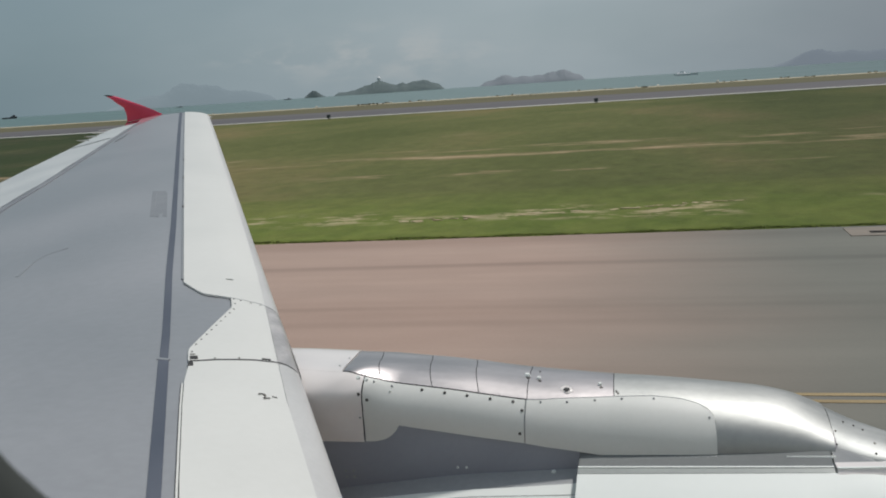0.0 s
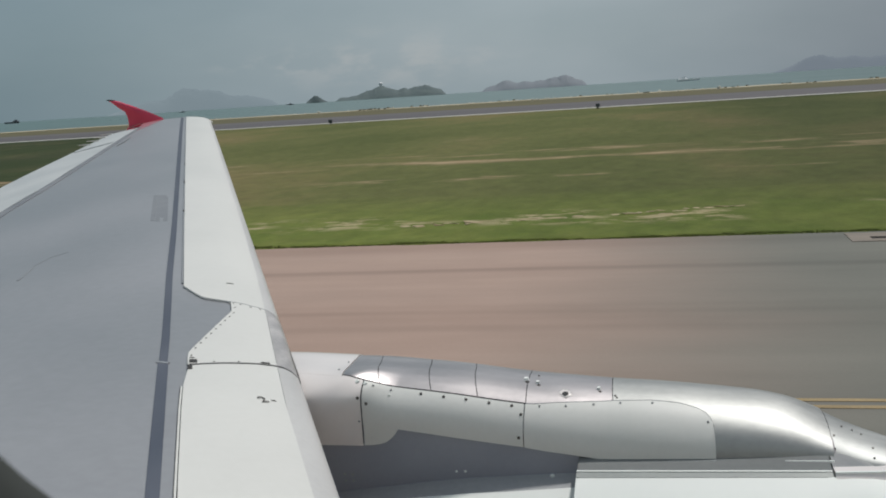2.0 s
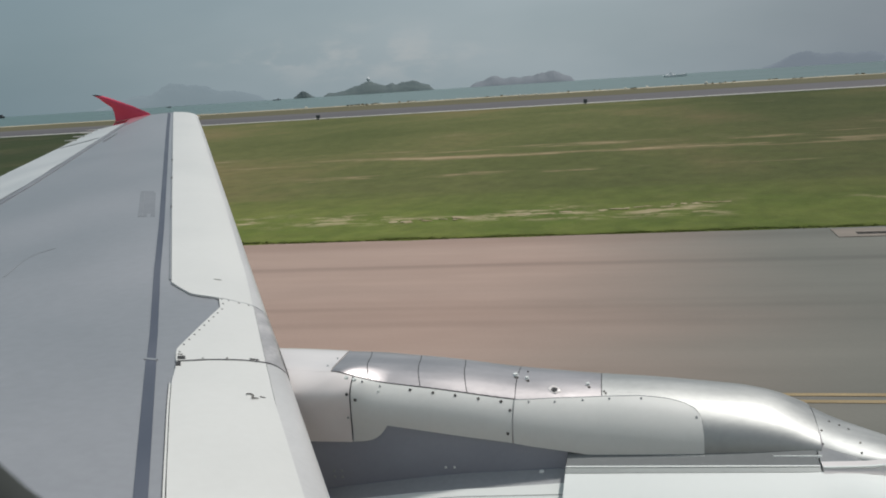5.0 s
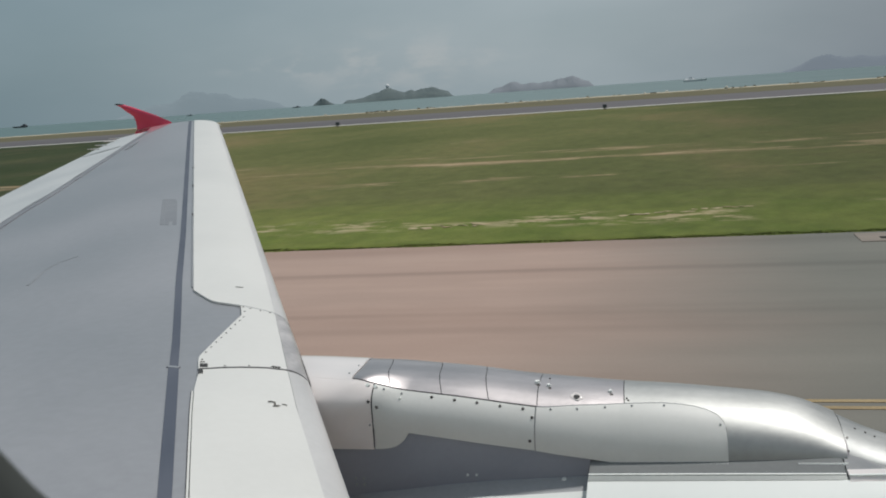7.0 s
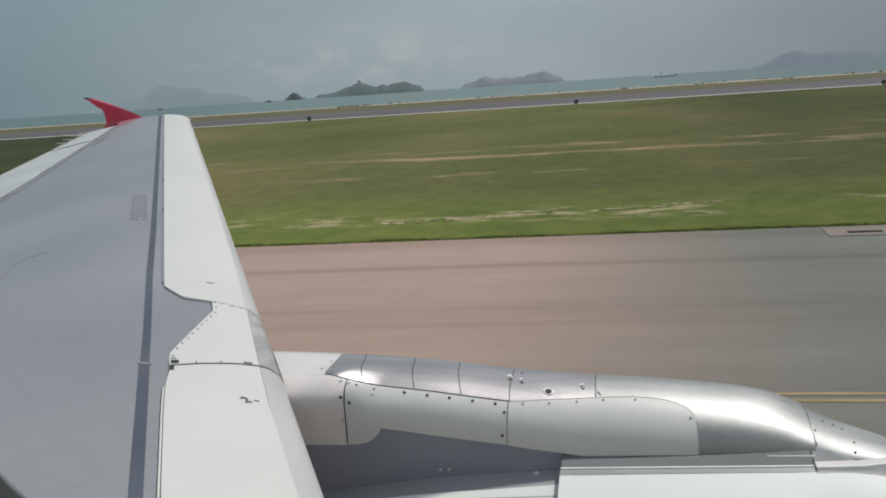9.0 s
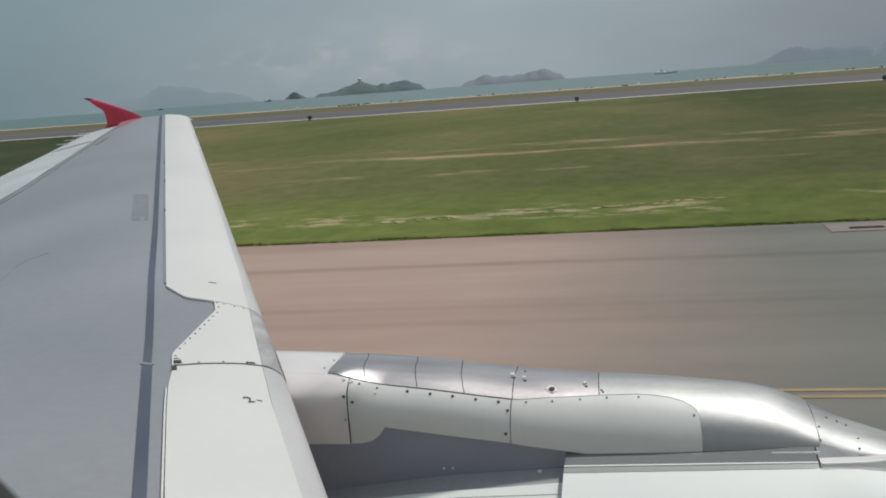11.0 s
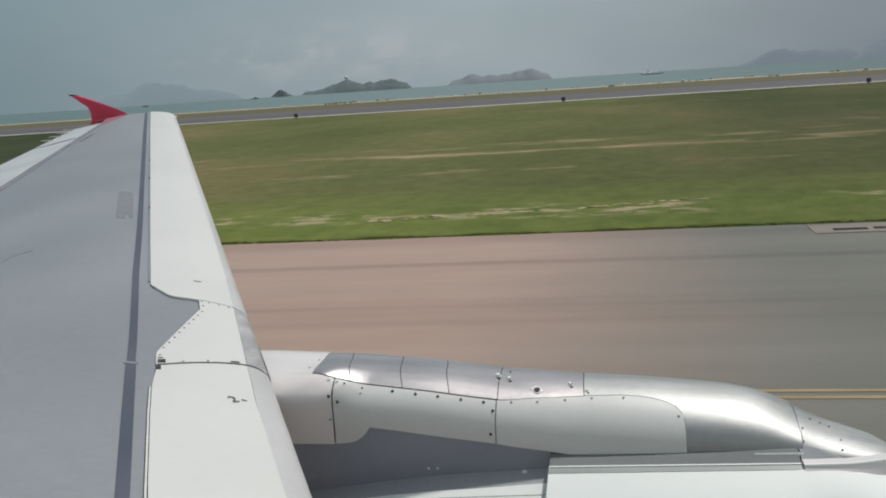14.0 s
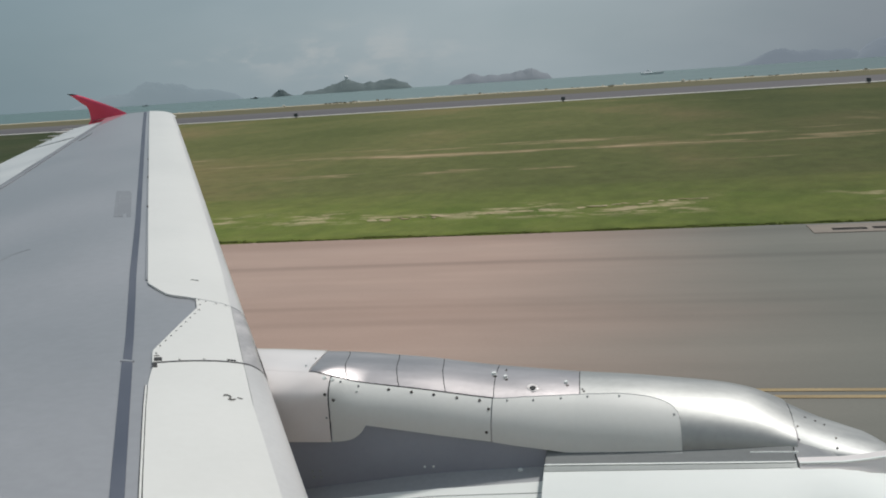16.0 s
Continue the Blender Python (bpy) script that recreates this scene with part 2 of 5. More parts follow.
def grass_material():
    """Short mown grass: streaks along the strip, tufts, dry yellow-brown zones and a fresher band near the paving."""
    m = bpy.data.materials.new("airfield_grass")
    m.use_nodes = True
    n, l = m.node_tree.nodes, m.node_tree.links
    p = n["Principled BSDF"]
    p.inputs["Roughness"].default_value = 0.95
    p.inputs["Specular IOR Level"].default_value = 0.15
    geo = n.new("ShaderNodeNewGeometry")

    def noise_at(scale, detail, rough=0.55):
        mp = n.new("ShaderNodeMapping")
        mp.inputs["Scale"].default_value = scale
        t = n.new("ShaderNodeTexNoise")
        t.inputs["Scale"].default_value, t.inputs["Detail"].default_value, t.inputs["Roughness"].default_value = 1.0, detail, rough
        l.new(geo.outputs["Position"], mp.inputs["Vector"])
        l.new(mp.outputs["Vector"], t.inputs["Vector"])
        return t.outputs["Fac"]

    def ramp(fac, *stops):
        r = n.new("ShaderNodeValToRGB")
        r.color_ramp.elements[0].position, r.color_ramp.elements[0].color = stops[0][0], (*stops[0][1], 1)
        r.color_ramp.elements[1].position, r.color_ramp.elements[1].color = stops[-1][0], (*stops[-1][1], 1)
        for at, c in stops[1:-1]:
            r.color_ramp.elements.new(at).color = (*c, 1)
        l.new(fac, r.inputs["Fac"])
        return r.outputs["Color"]

    def mix(fac, a, b, kind="MIX"):
        x = n.new("ShaderNodeMix")
        x.data_type, x.blend_type = "RGBA", kind
        if isinstance(fac, float):
            x.inputs["Factor"].default_value = fac
        else:
            l.new(fac, x.inputs["Factor"])
        l.new(a, x.inputs[6])
        l.new(b, x.inputs[7])
        return x.outputs[2]

    dull = ramp(noise_at((0.035, 0.014, 1), 7, 0.62), (0.37, (0.095, 0.110, 0.035)), (0.50, (0.131, 0.137, 0.049)), (0.62, (0.190, 0.158, 0.070)))
    fresh = ramp(noise_at((0.25, 0.14, 1), 8, 0.65), (0.32, (0.108, 0.148, 0.030)), (0.66, (0.185, 0.205, 0.055)))
    sep = n.new("ShaderNodeSeparateXYZ")
    l.new(geo.outputs["Position"], sep.inputs["Vector"])
    wave = n.new("ShaderNodeMath")
    wave.operation = "MULTIPLY_ADD"
    wave.inputs[1].default_value, wave.inputs[2].default_value = 9.0, -4.5
    l.new(noise_at((0.05, 0.3, 1), 4), wave.inputs[0])
    add = n.new("ShaderNodeMath")
    add.operation = "ADD"
    l.new(sep.outputs["Y"], add.inputs[0])
    l.new(wave.outputs[0], add.inputs[1])
    near = n.new("ShaderNodeMapRange")
    near.inputs["From Min"].default_value, near.inputs["From Max"].default_value = 33.0, 43.0
    near.inputs["To Min"].default_value, near.inputs["To Max"].default_value = 1.0, 0.0
    l.new(add.outputs[0], near.inputs["Value"])
    base = mix(near.outputs["Result"], dull, fresh)
    tuft = ramp(noise_at((0.9, 0.55, 1), 9, 0.75), (0.30, (0.25, 0.25, 0.25)), (0.72, (0.72, 0.72, 0.68)))
    base = mix(0.50, base, tuft, "OVERLAY")
    # vignetting of the view put into the grass colour, darker farther along the strip
    vignette = n.new("ShaderNodeMapRange")
    vignette.interpolation_type = "SMOOTHSTEP"
    vignette.inputs["From Min"].default_value, vignette.inputs["From Max"].default_value = -15.0, 16.0
    vignette.inputs["To Max"].default_value = 0.9
    l.new(sep.outputs["X"], vignette.inputs["Value"])
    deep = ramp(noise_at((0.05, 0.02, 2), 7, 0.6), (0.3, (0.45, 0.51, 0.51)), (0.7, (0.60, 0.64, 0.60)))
    base = mix(vignette.outputs["Result"], base, mix(1.0, base, deep, "MULTIPLY"))
    # the same edge darkening on the aft side, with a cooler tint
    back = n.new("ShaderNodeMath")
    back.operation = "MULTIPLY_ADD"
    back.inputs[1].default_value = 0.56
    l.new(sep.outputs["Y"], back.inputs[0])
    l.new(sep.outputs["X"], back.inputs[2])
    vignette_back = n.new("ShaderNodeMapRange")
    vignette_back.interpolation_type = "SMOOTHSTEP"
    vignette_back.inputs["From Min"].default_value, vignette_back.inputs["From Max"].default_value = 4.0, -12.0
    vignette_back.inputs["To Max"].default_value = 0.95
    l.new(back.outputs[0], vignette_back.inputs["Value"])
    vignette_tint = ramp(noise_at((0.05, 0.02, 2), 7, 0.6), (0.3, (0.40, 0.52, 0.62)), (0.7, (0.52, 0.64, 0.70)))
    base = mix(vignette_back.outputs["Result"], base, mix(1.0, mix(0.8, base, deep, "MULTIPLY"), vignette_tint, "MULTIPLY"))

    # bare soil: a crumbly pale band near the paving and reddish wheel tracks farther out
    def math_node(kind, a, b=0.0, c=0.0):
        x = n.new("ShaderNodeMath")
        x.operation = kind
        for k, v in enumerate((a, b, c)):
            if isinstance(v, (int, float)):
                x.inputs[k].default_value = v
            else:
                l.new(v, x.inputs[k])
        return x.outputs[0]

    def smooth(value, lo, hi):
        r = n.new("ShaderNodeMapRange")
        r.interpolation_type = "SMOOTHSTEP"
        r.inputs["From Min"].default_value, r.inputs["From Max"].default_value = lo, hi
        l.new(value, r.inputs["Value"])
        return r.outputs["Result"]

    def band(centre, half, soft, wander):
        y = math_node("ADD", sep.outputs["Y"], math_node("MULTIPLY_ADD", noise_at((0.07, 0.25, 0), 5), wander, -wander / 2))
        d = math_node("ABSOLUTE", math_node("SUBTRACT", y, centre))
        return smooth(d, half + soft, half)

    crumbs = smooth(noise_at((0.75, 1.3, 1), 7, 0.72), 0.48, 0.58)
    groups = smooth(noise_at((0.15, 0.12, 1), 2), 0.45, 0.56)
    pale = math_node("MULTIPLY", math_node("MULTIPLY", math_node("MULTIPLY", crumbs, groups), band(32.9, 0.7, 1.6, 2.4)), 0.6)
    sand = ramp(noise_at((1.6, 3.0, 1), 6, 0.7), (0.3, (0.36, 0.26, 0.15)), (0.7, (0.66, 0.55, 0.38)))
    base = mix(pale, base, sand)
    track = math_node("MULTIPLY", band(62.5, 0.6, 2.2, 6.0), smooth(noise_at((0.10, 0.3, 1), 7, 0.68), 0.46, 0.60))
    track2 = math_node("MULTIPLY", band(50.0, 0.15, 1.3, 5.0), smooth(noise_at((0.12, 0.3, 7), 7, 0.68), 0.50, 0.64))
    track3 = math_node("MULTIPLY", band(69.0, 0.3, 1.9, 6.0), smooth(noise_at((0.09, 0.3, 3), 7, 0.68), 0.50, 0.64))
    worn = math_node("MULTIPLY", math_node("MAXIMUM", track, math_node("MAXIMUM", track2, track3)), 0.85)
    red = ramp(noise_at((0.5, 1.4, 1), 6, 0.7), (0.3, (0.26, 0.170, 0.095)), (0.7, (0.50, 0.385, 0.25)))
    base = mix(worn, base, red)
    scuff = math_node("MULTIPLY", smooth(noise_at((0.08, 0.04, 1), 8, 0.7), 0.56, 0.78), 0.4)
    base = mix(scuff, base, red)
    l.new(base, p.inputs["Base Color"])
    bp = n.new("ShaderNodeBump")
    bp.inputs["Strength"].default_value, bp.inputs["Distance"].default_value = 0.6, 0.06
    l.new(noise_at((3.0, 2.0, 2), 6, 0.7), bp.inputs["Height"])
    l.new(bp.outputs["Normal"], p.inputs["Normal"])
    return m


M_GRASS = grass_material()


def asphalt_material():
    """Old brownish asphalt, greyed along the taxiway by a painted-in window tint, with long faint tyre streaks,
    blotches and grit.
    """
    m = bpy.data.materials.new("worn_taxiway_asphalt")
    m.use_nodes = True
    n, l = m.node_tree.nodes, m.node_tree.links
    p = n["Principled BSDF"]
    p.inputs["Roughness"].default_value = 0.88
    p.inputs["Specular IOR Level"].default_value = 0.3
    geo = n.new("ShaderNodeNewGeometry")

    def noise_at(scale, detail, rough=0.5):
        mp = n.new("ShaderNodeMapping")
        mp.inputs["Scale"].default_value = scale
        t = n.new("ShaderNodeTexNoise")
        t.inputs["Scale"].default_value, t.inputs["Detail"].default_value, t.inputs["Roughness"].default_value = 1.0, detail, rough
        l.new(geo.outputs["Position"], mp.inputs["Vector"])
        l.new(mp.outputs["Vector"], t.inputs["Vector"])
        return t.outputs["Fac"]

    def ramp(fac, *stops):
        r = n.new("ShaderNodeValToRGB")
        r.color_ramp.elements[0].position, r.color_ramp.elements[0].color = stops[0][0], (*stops[0][1], 1)
        r.color_ramp.elements[1].position, r.color_ramp.elements[1].color = stops[-1][0], (*stops[-1][1], 1)
        l.new(fac, r.inputs["Fac"])
        return r.outputs["Color"]

    def mix(fac, a, b, kind="MIX"):
        x = n.new("ShaderNodeMix")
        x.data_type, x.blend_type = "RGBA", kind
        if isinstance(fac, float):
            x.inputs["Factor"].default_value = fac
        else:
            l.new(fac, x.inputs["Factor"])
        l.new(a, x.inputs[6])
        l.new(b, x.inputs[7])
        return x.outputs[2]

    brown = ramp(noise_at((0.02, 0.30, 1), 3), (0.30, (0.362, 0.256, 0.210)), (0.70, (0.436, 0.318, 0.265)))
    grey = ramp(noise_at((0.02, 0.30, 1), 3), (0.30, (0.156, 0.156, 0.137)), (0.70, (0.193, 0.192, 0.168)))
    sep = n.new("ShaderNodeSeparateXYZ")
    l.new(geo.outputs["Position"], sep.inputs["Vector"])
    # tint of the window pane put into the colour, greyer and darker forward
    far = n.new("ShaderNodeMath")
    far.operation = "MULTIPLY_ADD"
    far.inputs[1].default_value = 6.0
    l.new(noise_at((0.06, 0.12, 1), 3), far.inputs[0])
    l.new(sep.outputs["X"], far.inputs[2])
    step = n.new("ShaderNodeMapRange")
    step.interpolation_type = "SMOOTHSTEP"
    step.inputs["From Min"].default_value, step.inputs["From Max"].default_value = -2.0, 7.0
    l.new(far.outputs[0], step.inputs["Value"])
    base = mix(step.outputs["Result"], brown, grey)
    streak = ramp(noise_at((0.035, 2.2, 1), 2), (0.30, (0.43, 0.43, 0.43)), (0.60, (0.53, 0.53, 0.53)))
    base = mix(0.14, base, streak, "OVERLAY")
    # soft dark drifts of rubber and dust along the joints
    for centre, half, soft, depth in ((23.75, 0.03, 0.42, 0.42), (19.15, 0.02, 0.28, 0.26), (17.75, 0.05, 0.40, 0.16), (20.9, 0.1, 0.9, 0.12), (27.4, 0.1, 0.9, 0.16)):
        away = n.new("ShaderNodeMath")
        away.operation = "MULTIPLY_ADD"
        away.inputs[1].default_value = 0.7
        l.new(noise_at((0.05, 0.02, 1), 3), away.inputs[0])
        l.new(sep.outputs["Y"], away.inputs[2])
        gap = n.new("ShaderNodeMath")
        gap.operation = "SUBTRACT"
        gap.inputs[1].default_value = centre + 0.35
        l.new(away.outputs[0], gap.inputs[0])
        size = n.new("ShaderNodeMath")
        size.operation = "ABSOLUTE"
        l.new(gap.outputs[0], size.inputs[0])
        fade = n.new("ShaderNodeMapRange")
        fade.interpolation_type = "SMOOTHSTEP"
        fade.inputs["From Min"].default_value, fade.inputs["From Max"].default_value = half + soft, half
        fade.inputs["To Max"].default_value = depth
        l.new(size.outputs[0], fade.inputs["Value"])
        drift = ramp(noise_at((0.10, 0.8, 1), 4), (0.3, (0.35, 0.35, 0.36)), (0.75, (0.9, 0.9, 0.9)))
        base = mix(fade.outputs["Result"], base, mix(1.0, base, drift, "MULTIPLY"))
    blot = ramp(noise_at((0.35, 0.9, 1), 5, 0.6), (0.28, (0.42, 0.42, 0.42)), (0.62, (0.53, 0.53, 0.53)))
    base = mix(0.36, base, blot, "OVERLAY")
    grit = ramp(noise_at((14, 30, 14), 3, 0.7), (0.3, (0.44, 0.44, 0.44)), (0.7, (0.56, 0.56, 0.56)))
    base = mix(0.35, base, grit, "OVERLAY")
    l.new(base, p.inputs["Base Color"])
    bp = n.new("ShaderNodeBump")
    bp.inputs["Strength"].default_value, bp.inputs["Distance"].default_value = 0.25, 0.006
    l.new(noise_at((18, 30, 18), 3, 0.7), bp.inputs["Height"])
    l.new(bp.outputs["Normal"], p.inputs["Normal"])
    return m


M_ASPHALT = asphalt_material()


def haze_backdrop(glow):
    """Far mountains that almost vanish in the haze: a plain distance backdrop, its even glow standing for the haze."""
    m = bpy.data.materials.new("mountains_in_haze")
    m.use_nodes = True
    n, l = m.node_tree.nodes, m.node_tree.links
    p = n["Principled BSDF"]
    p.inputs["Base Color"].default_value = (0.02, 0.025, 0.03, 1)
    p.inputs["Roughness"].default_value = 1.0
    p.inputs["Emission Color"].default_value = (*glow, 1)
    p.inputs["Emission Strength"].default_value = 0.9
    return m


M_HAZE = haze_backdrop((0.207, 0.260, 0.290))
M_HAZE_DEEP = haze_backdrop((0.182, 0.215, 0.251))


# ---- mesh helpers ----
def part(name, bm, mat, parent=None, label="", smooth=True):
    me = bpy.data.meshes.new(name)
    bmesh.ops.recalc_face_normals(bm, faces=bm.faces)
    bm.to_mesh(me)
    bm.free()
    me.materials.append(mat)
    for poly in me.polygons:
        poly.use_smooth = smooth
    ob = new(name, me)
    if smooth:
        me.set_sharp_from_angle(angle=radians(40))
    if parent is not None:
        ob.parent = parent
    return tagged(ob, label)


def grid_bm(fn, us, vs, under=None):
    """A sheet over the parameters us x vs; with under, a closed slab between fn and under."""
    bm = bmesh.new()
    top = [[bm.verts.new(fn(u, v)) for v in vs] for u in us]
    nu, nv = len(us), len(vs)
    for i in range(nu - 1):
        for j in range(nv - 1):
            bm.faces.new((top[i][j], top[i + 1][j], top[i + 1][j + 1], top[i][j + 1]))
    if under:
        low = [[bm.verts.new(under(u, v)) for v in vs] for u in us]
        for i in range(nu - 1):
            for j in range(nv - 1):
                bm.faces.new((low[i][j], low[i][j + 1], low[i + 1][j + 1], low[i + 1][j]))
        rim = [(i, 0) for i in range(nu)] + [(nu - 1, j) for j in range(1, nv)]
        rim += [(i, nv - 1) for i in range(nu - 2, -1, -1)] + [(0, j) for j in range(nv - 2, 0, -1)]
        for a, b in zip(rim, rim[1:] + rim[:1]):
            bm.faces.new((top[a[0]][a[1]], top[b[0]][b[1]], low[b[0]][b[1]], low[a[0]][a[1]]))
    return bm


def box_bm(x0, x1, y0, y1, z0, z1, bevel=0.0):
    bm = bmesh.new()
    bmesh.ops.create_cube(bm, size=1, matrix=Matrix.Translation(((x0 + x1) / 2, (y0 + y1) / 2, (z0 + z1) / 2))
                          @ Matrix.Diagonal((x1 - x0, y1 - y0, z1 - z0, 1)))
    if bevel:
        bmesh.ops.bevel(bm, geom=bm.edges[:], offset=bevel, segments=2, affect="EDGES", clamp_overlap=True)
    return bm


def lin(a, b, n):
    return [a + (b - a) * i / (n - 1) for i in range(n)]


def table(x, xs, ys):
    return float(np.interp(x, xs, ys))


# ---- ground ----
def strip(name, y0, y1, z, mat, x0=-4900.0, x1=4900.0, thick=0.05, parent=None):
    ob = part(name, box_bm(x0, x1, y0, y1, z - thick, z), mat, parent, smooth=False)
    return ob


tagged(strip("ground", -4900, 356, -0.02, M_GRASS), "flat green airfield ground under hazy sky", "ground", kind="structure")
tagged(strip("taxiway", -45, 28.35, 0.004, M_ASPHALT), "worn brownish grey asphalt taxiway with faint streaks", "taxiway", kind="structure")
for y in (13.33, 13.62):
    ln = strip("taxiway_edge_line", y - 0.06, y + 0.06, 0.012, M_YELLOW, -160, 160, 0.006)
    tagged(ln, "worn double yellow edge line painted on the asphalt", "road marking", "taxiway edge lines", "structure")


def verge_top(x, y):
    lip = min(1.0, max(0.0, (y - 28.2 - 0.12 * noise.noise((x * 0.6, 3.1, 0)) - 0.06 * noise.noise((x * 2.7, 8.1, 0))) / 0.25))
    return (x, y, -0.015 + lip * (0.085 + 0.02 * noise.noise((x * 0.4, y * 0.9, 0)) + 0.02 * noise.noise((x * 1.7, y * 3, 5))))


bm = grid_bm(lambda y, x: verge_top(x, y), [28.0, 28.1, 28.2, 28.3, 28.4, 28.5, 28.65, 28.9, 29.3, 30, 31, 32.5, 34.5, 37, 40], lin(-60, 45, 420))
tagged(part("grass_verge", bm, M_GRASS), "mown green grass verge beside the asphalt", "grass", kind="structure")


def tuft_field(name, count, x0, x1, y_of, tall, seed, label):
    """Many small clumps of blades, joined."""
    rng = random.Random(seed)
    verts, faces = [], []
    for _ in range(count):
        x, y = rng.uniform(x0, x1), y_of(rng)
        z = verge_top(x, y)[2] - 0.01
        for _ in range(5):
            a, h, w = rng.uniform(0, 6.28), tall * rng.uniform(0.45, 1.0), rng.uniform(0.008, 0.02)
            bx, by = x + rng.uniform(-0.05, 0.05), y + rng.uniform(-0.05, 0.05)
            k = len(verts)
            verts += [(bx - w, by, z), (bx + w, by, z), (bx + 0.6 * h * math.cos(a) + w * 0.5, by + 0.6 * h * math.sin(a), z + h), (bx + 0.6 * h * math.cos(a) - w * 0.5, by + 0.6 * h * math.sin(a), z + h)]
            faces.append((k, k + 1, k + 2, k + 3))
    me = bpy.data.meshes.new(name)
    me.from_pydata(verts, [], faces)
    me.materials.append(M_BLADE)
    return tagged(new(name, me), label, "grass", kind="stuff")


tuft_field("edge_grass", 2400, -20, 12, lambda r: 28.29 + abs(r.gauss(0, 0.04)), 0.035, 3, "ragged green grass blades along the asphalt edge")

def soil_crusts():
    """Broken pale crusts of dry soil, lifted a little out of the worn verge in two ragged rows."""
    rng = random.Random(12)
    bm = bmesh.new()
    rows = ((-9.0, -6.4, 32.0, 0.22, 9), (-5.0, -3.2, 32.6, 0.22, 5), (-2.2, 0.2, 33.2, 0.26, 8), (0.2, 2.2, 34.1, 0.18, 6))
    for x0, x1, yc, spread, count in rows:
        for k in range(count):
            x = x0 + (x1 - x0) * (k + rng.random()) / count
            y = yc + rng.gauss(0, spread) + 0.06 * (x - x0)
            long, wide, high = rng.uniform(0.08, 0.32) * (1.7 if rng.random() < 0.2 else 1), rng.uniform(0.06, 0.17), rng.uniform(0.010, 0.022)
            seed = rng.uniform(0, 50)
            m = Matrix.Translation((x, y, verge_top(x, y)[2] + high * 0.25)) @ pose(0, 0, 0, rng.uniform(-8, 8), rng.uniform(-6, 6), rng.uniform(-14, 14))
            for v in bmesh.ops.create_icosphere(bm, subdivisions=2, radius=1.0)["verts"]:
                v.co *= 1 + 0.55 * noise.noise(v.co * 1.9 + Vector((seed, 0, 0))) + 0.25 * noise.noise(v.co * 5.0 + Vector((0, seed, 0)))
                v.co = m @ Vector((v.co.x * long, v.co.y * wide, max(-0.5, min(0.7, v.co.z)) * high))
    ob = part("soil_crusts", bm, M_SAND, smooth=False)
    return tagged(ob, "pale broken crusts of dry soil in the worn grass", "soil", kind="stuff")


soil_crusts()


def drain(x, y):
    """A concrete slab at the taxiway's edge with three iron gratings."""
    ob = part("drain_slab", box_bm(x - 1.9, x + 1.9, y - 0.62, y + 0.75, -0.02, 0.022, 0.01), M_CONCRETE, smooth=False)
    tagged(ob, "concrete drain slab with three iron gratings", "drain")
    for dx, dy, w in ((-0.95, -0.1, 0.42), (0.05, -0.05, 0.42), (1.05, 0.25, 0.62)):
        g = part("grating", box_bm(x + dx - w, x + dx + w, y + dy - 0.16, y + dy + 0.16, 0.015, 0.027), M_SEAM, ob, "dark iron grating", smooth=False)
        for q in (-0.10, 0.0, 0.10):
            part("bar", box_bm(x + dx - w, x + dx + w, y + dy + q - 0.022, y + dy + q + 0.022, 0.02, 0.036), M_IRON, g, smooth=False)
    return ob


drain(6.2, 27.2)


def marker_post(x, y):
    """A short dark edge light on a frangible stem with a square head."""
    base = new("edge_marker")
    base.location = (x, y, 0.05)
    bm = bmesh.new()
    bmesh.ops.create_cone(bm, cap_ends=True, segments=10, radius1=0.11, radius2=0.08, depth=0.5, matrix=Matrix.Translation((0, 0, 0.23)))
    part("stem", bm, M_SEAM, base)
    part("head", box_bm(-0.34, 0.34, -0.18, 0.18, 0.22, 0.86, 0.04), M_HULL, base)
    part("foot", box_bm(-0.3, 0.3, -0.3, 0.3, -0.03, 0.03, 0.01), M_CONCRETE, base)
    return tagged(base, "dark edge marker standing by the distant runway", "marker post", "runway edge markers")


for x in (-62, -13, 37):
    marker_post(x, 176)


tagged(strip("runway_shoulder", 182.5, 187, 0.05, M_SHOULDER), "pale concrete shoulder of a distant runway", "runway shoulder", kind="structure")
tagged(strip("runway", 187, 250, 0.045, M_FARWAY), "dark grey asphalt of a distant parallel runway", "runway", kind="structure")
tagged(strip("embankment", 250, 350, 0.04, M_BANK), "olive dry grass strip behind the distant runway", "grass", kind="structure")


def shore(x, a):
    y = 346 + 16 * a
    z = (0.04, 0.10, 0.22, 0.15, -0.3, -1.6)[round(a * 5)]
    return (x, y + 1.2 * noise.noise((x * 0.02, a * 3, 2)), z + (0.18 * noise.noise((x * 0.05, a * 5, 7)) if 0 < a < 1 else 0))


bm = grid_bm(lambda x, a: shore(x, a), lin(-900, 700, 500), lin(0, 1, 6))
tagged(part("sea_wall", bm, M_SHORE), "low sandy sea wall along the shore", "sea wall", kind="structure")
tagged(strip("water", 356, 4950, -0.9, M_SEA, -4950, 4950), "hazy teal sea reaching the horizon", "sea", kind="structure")


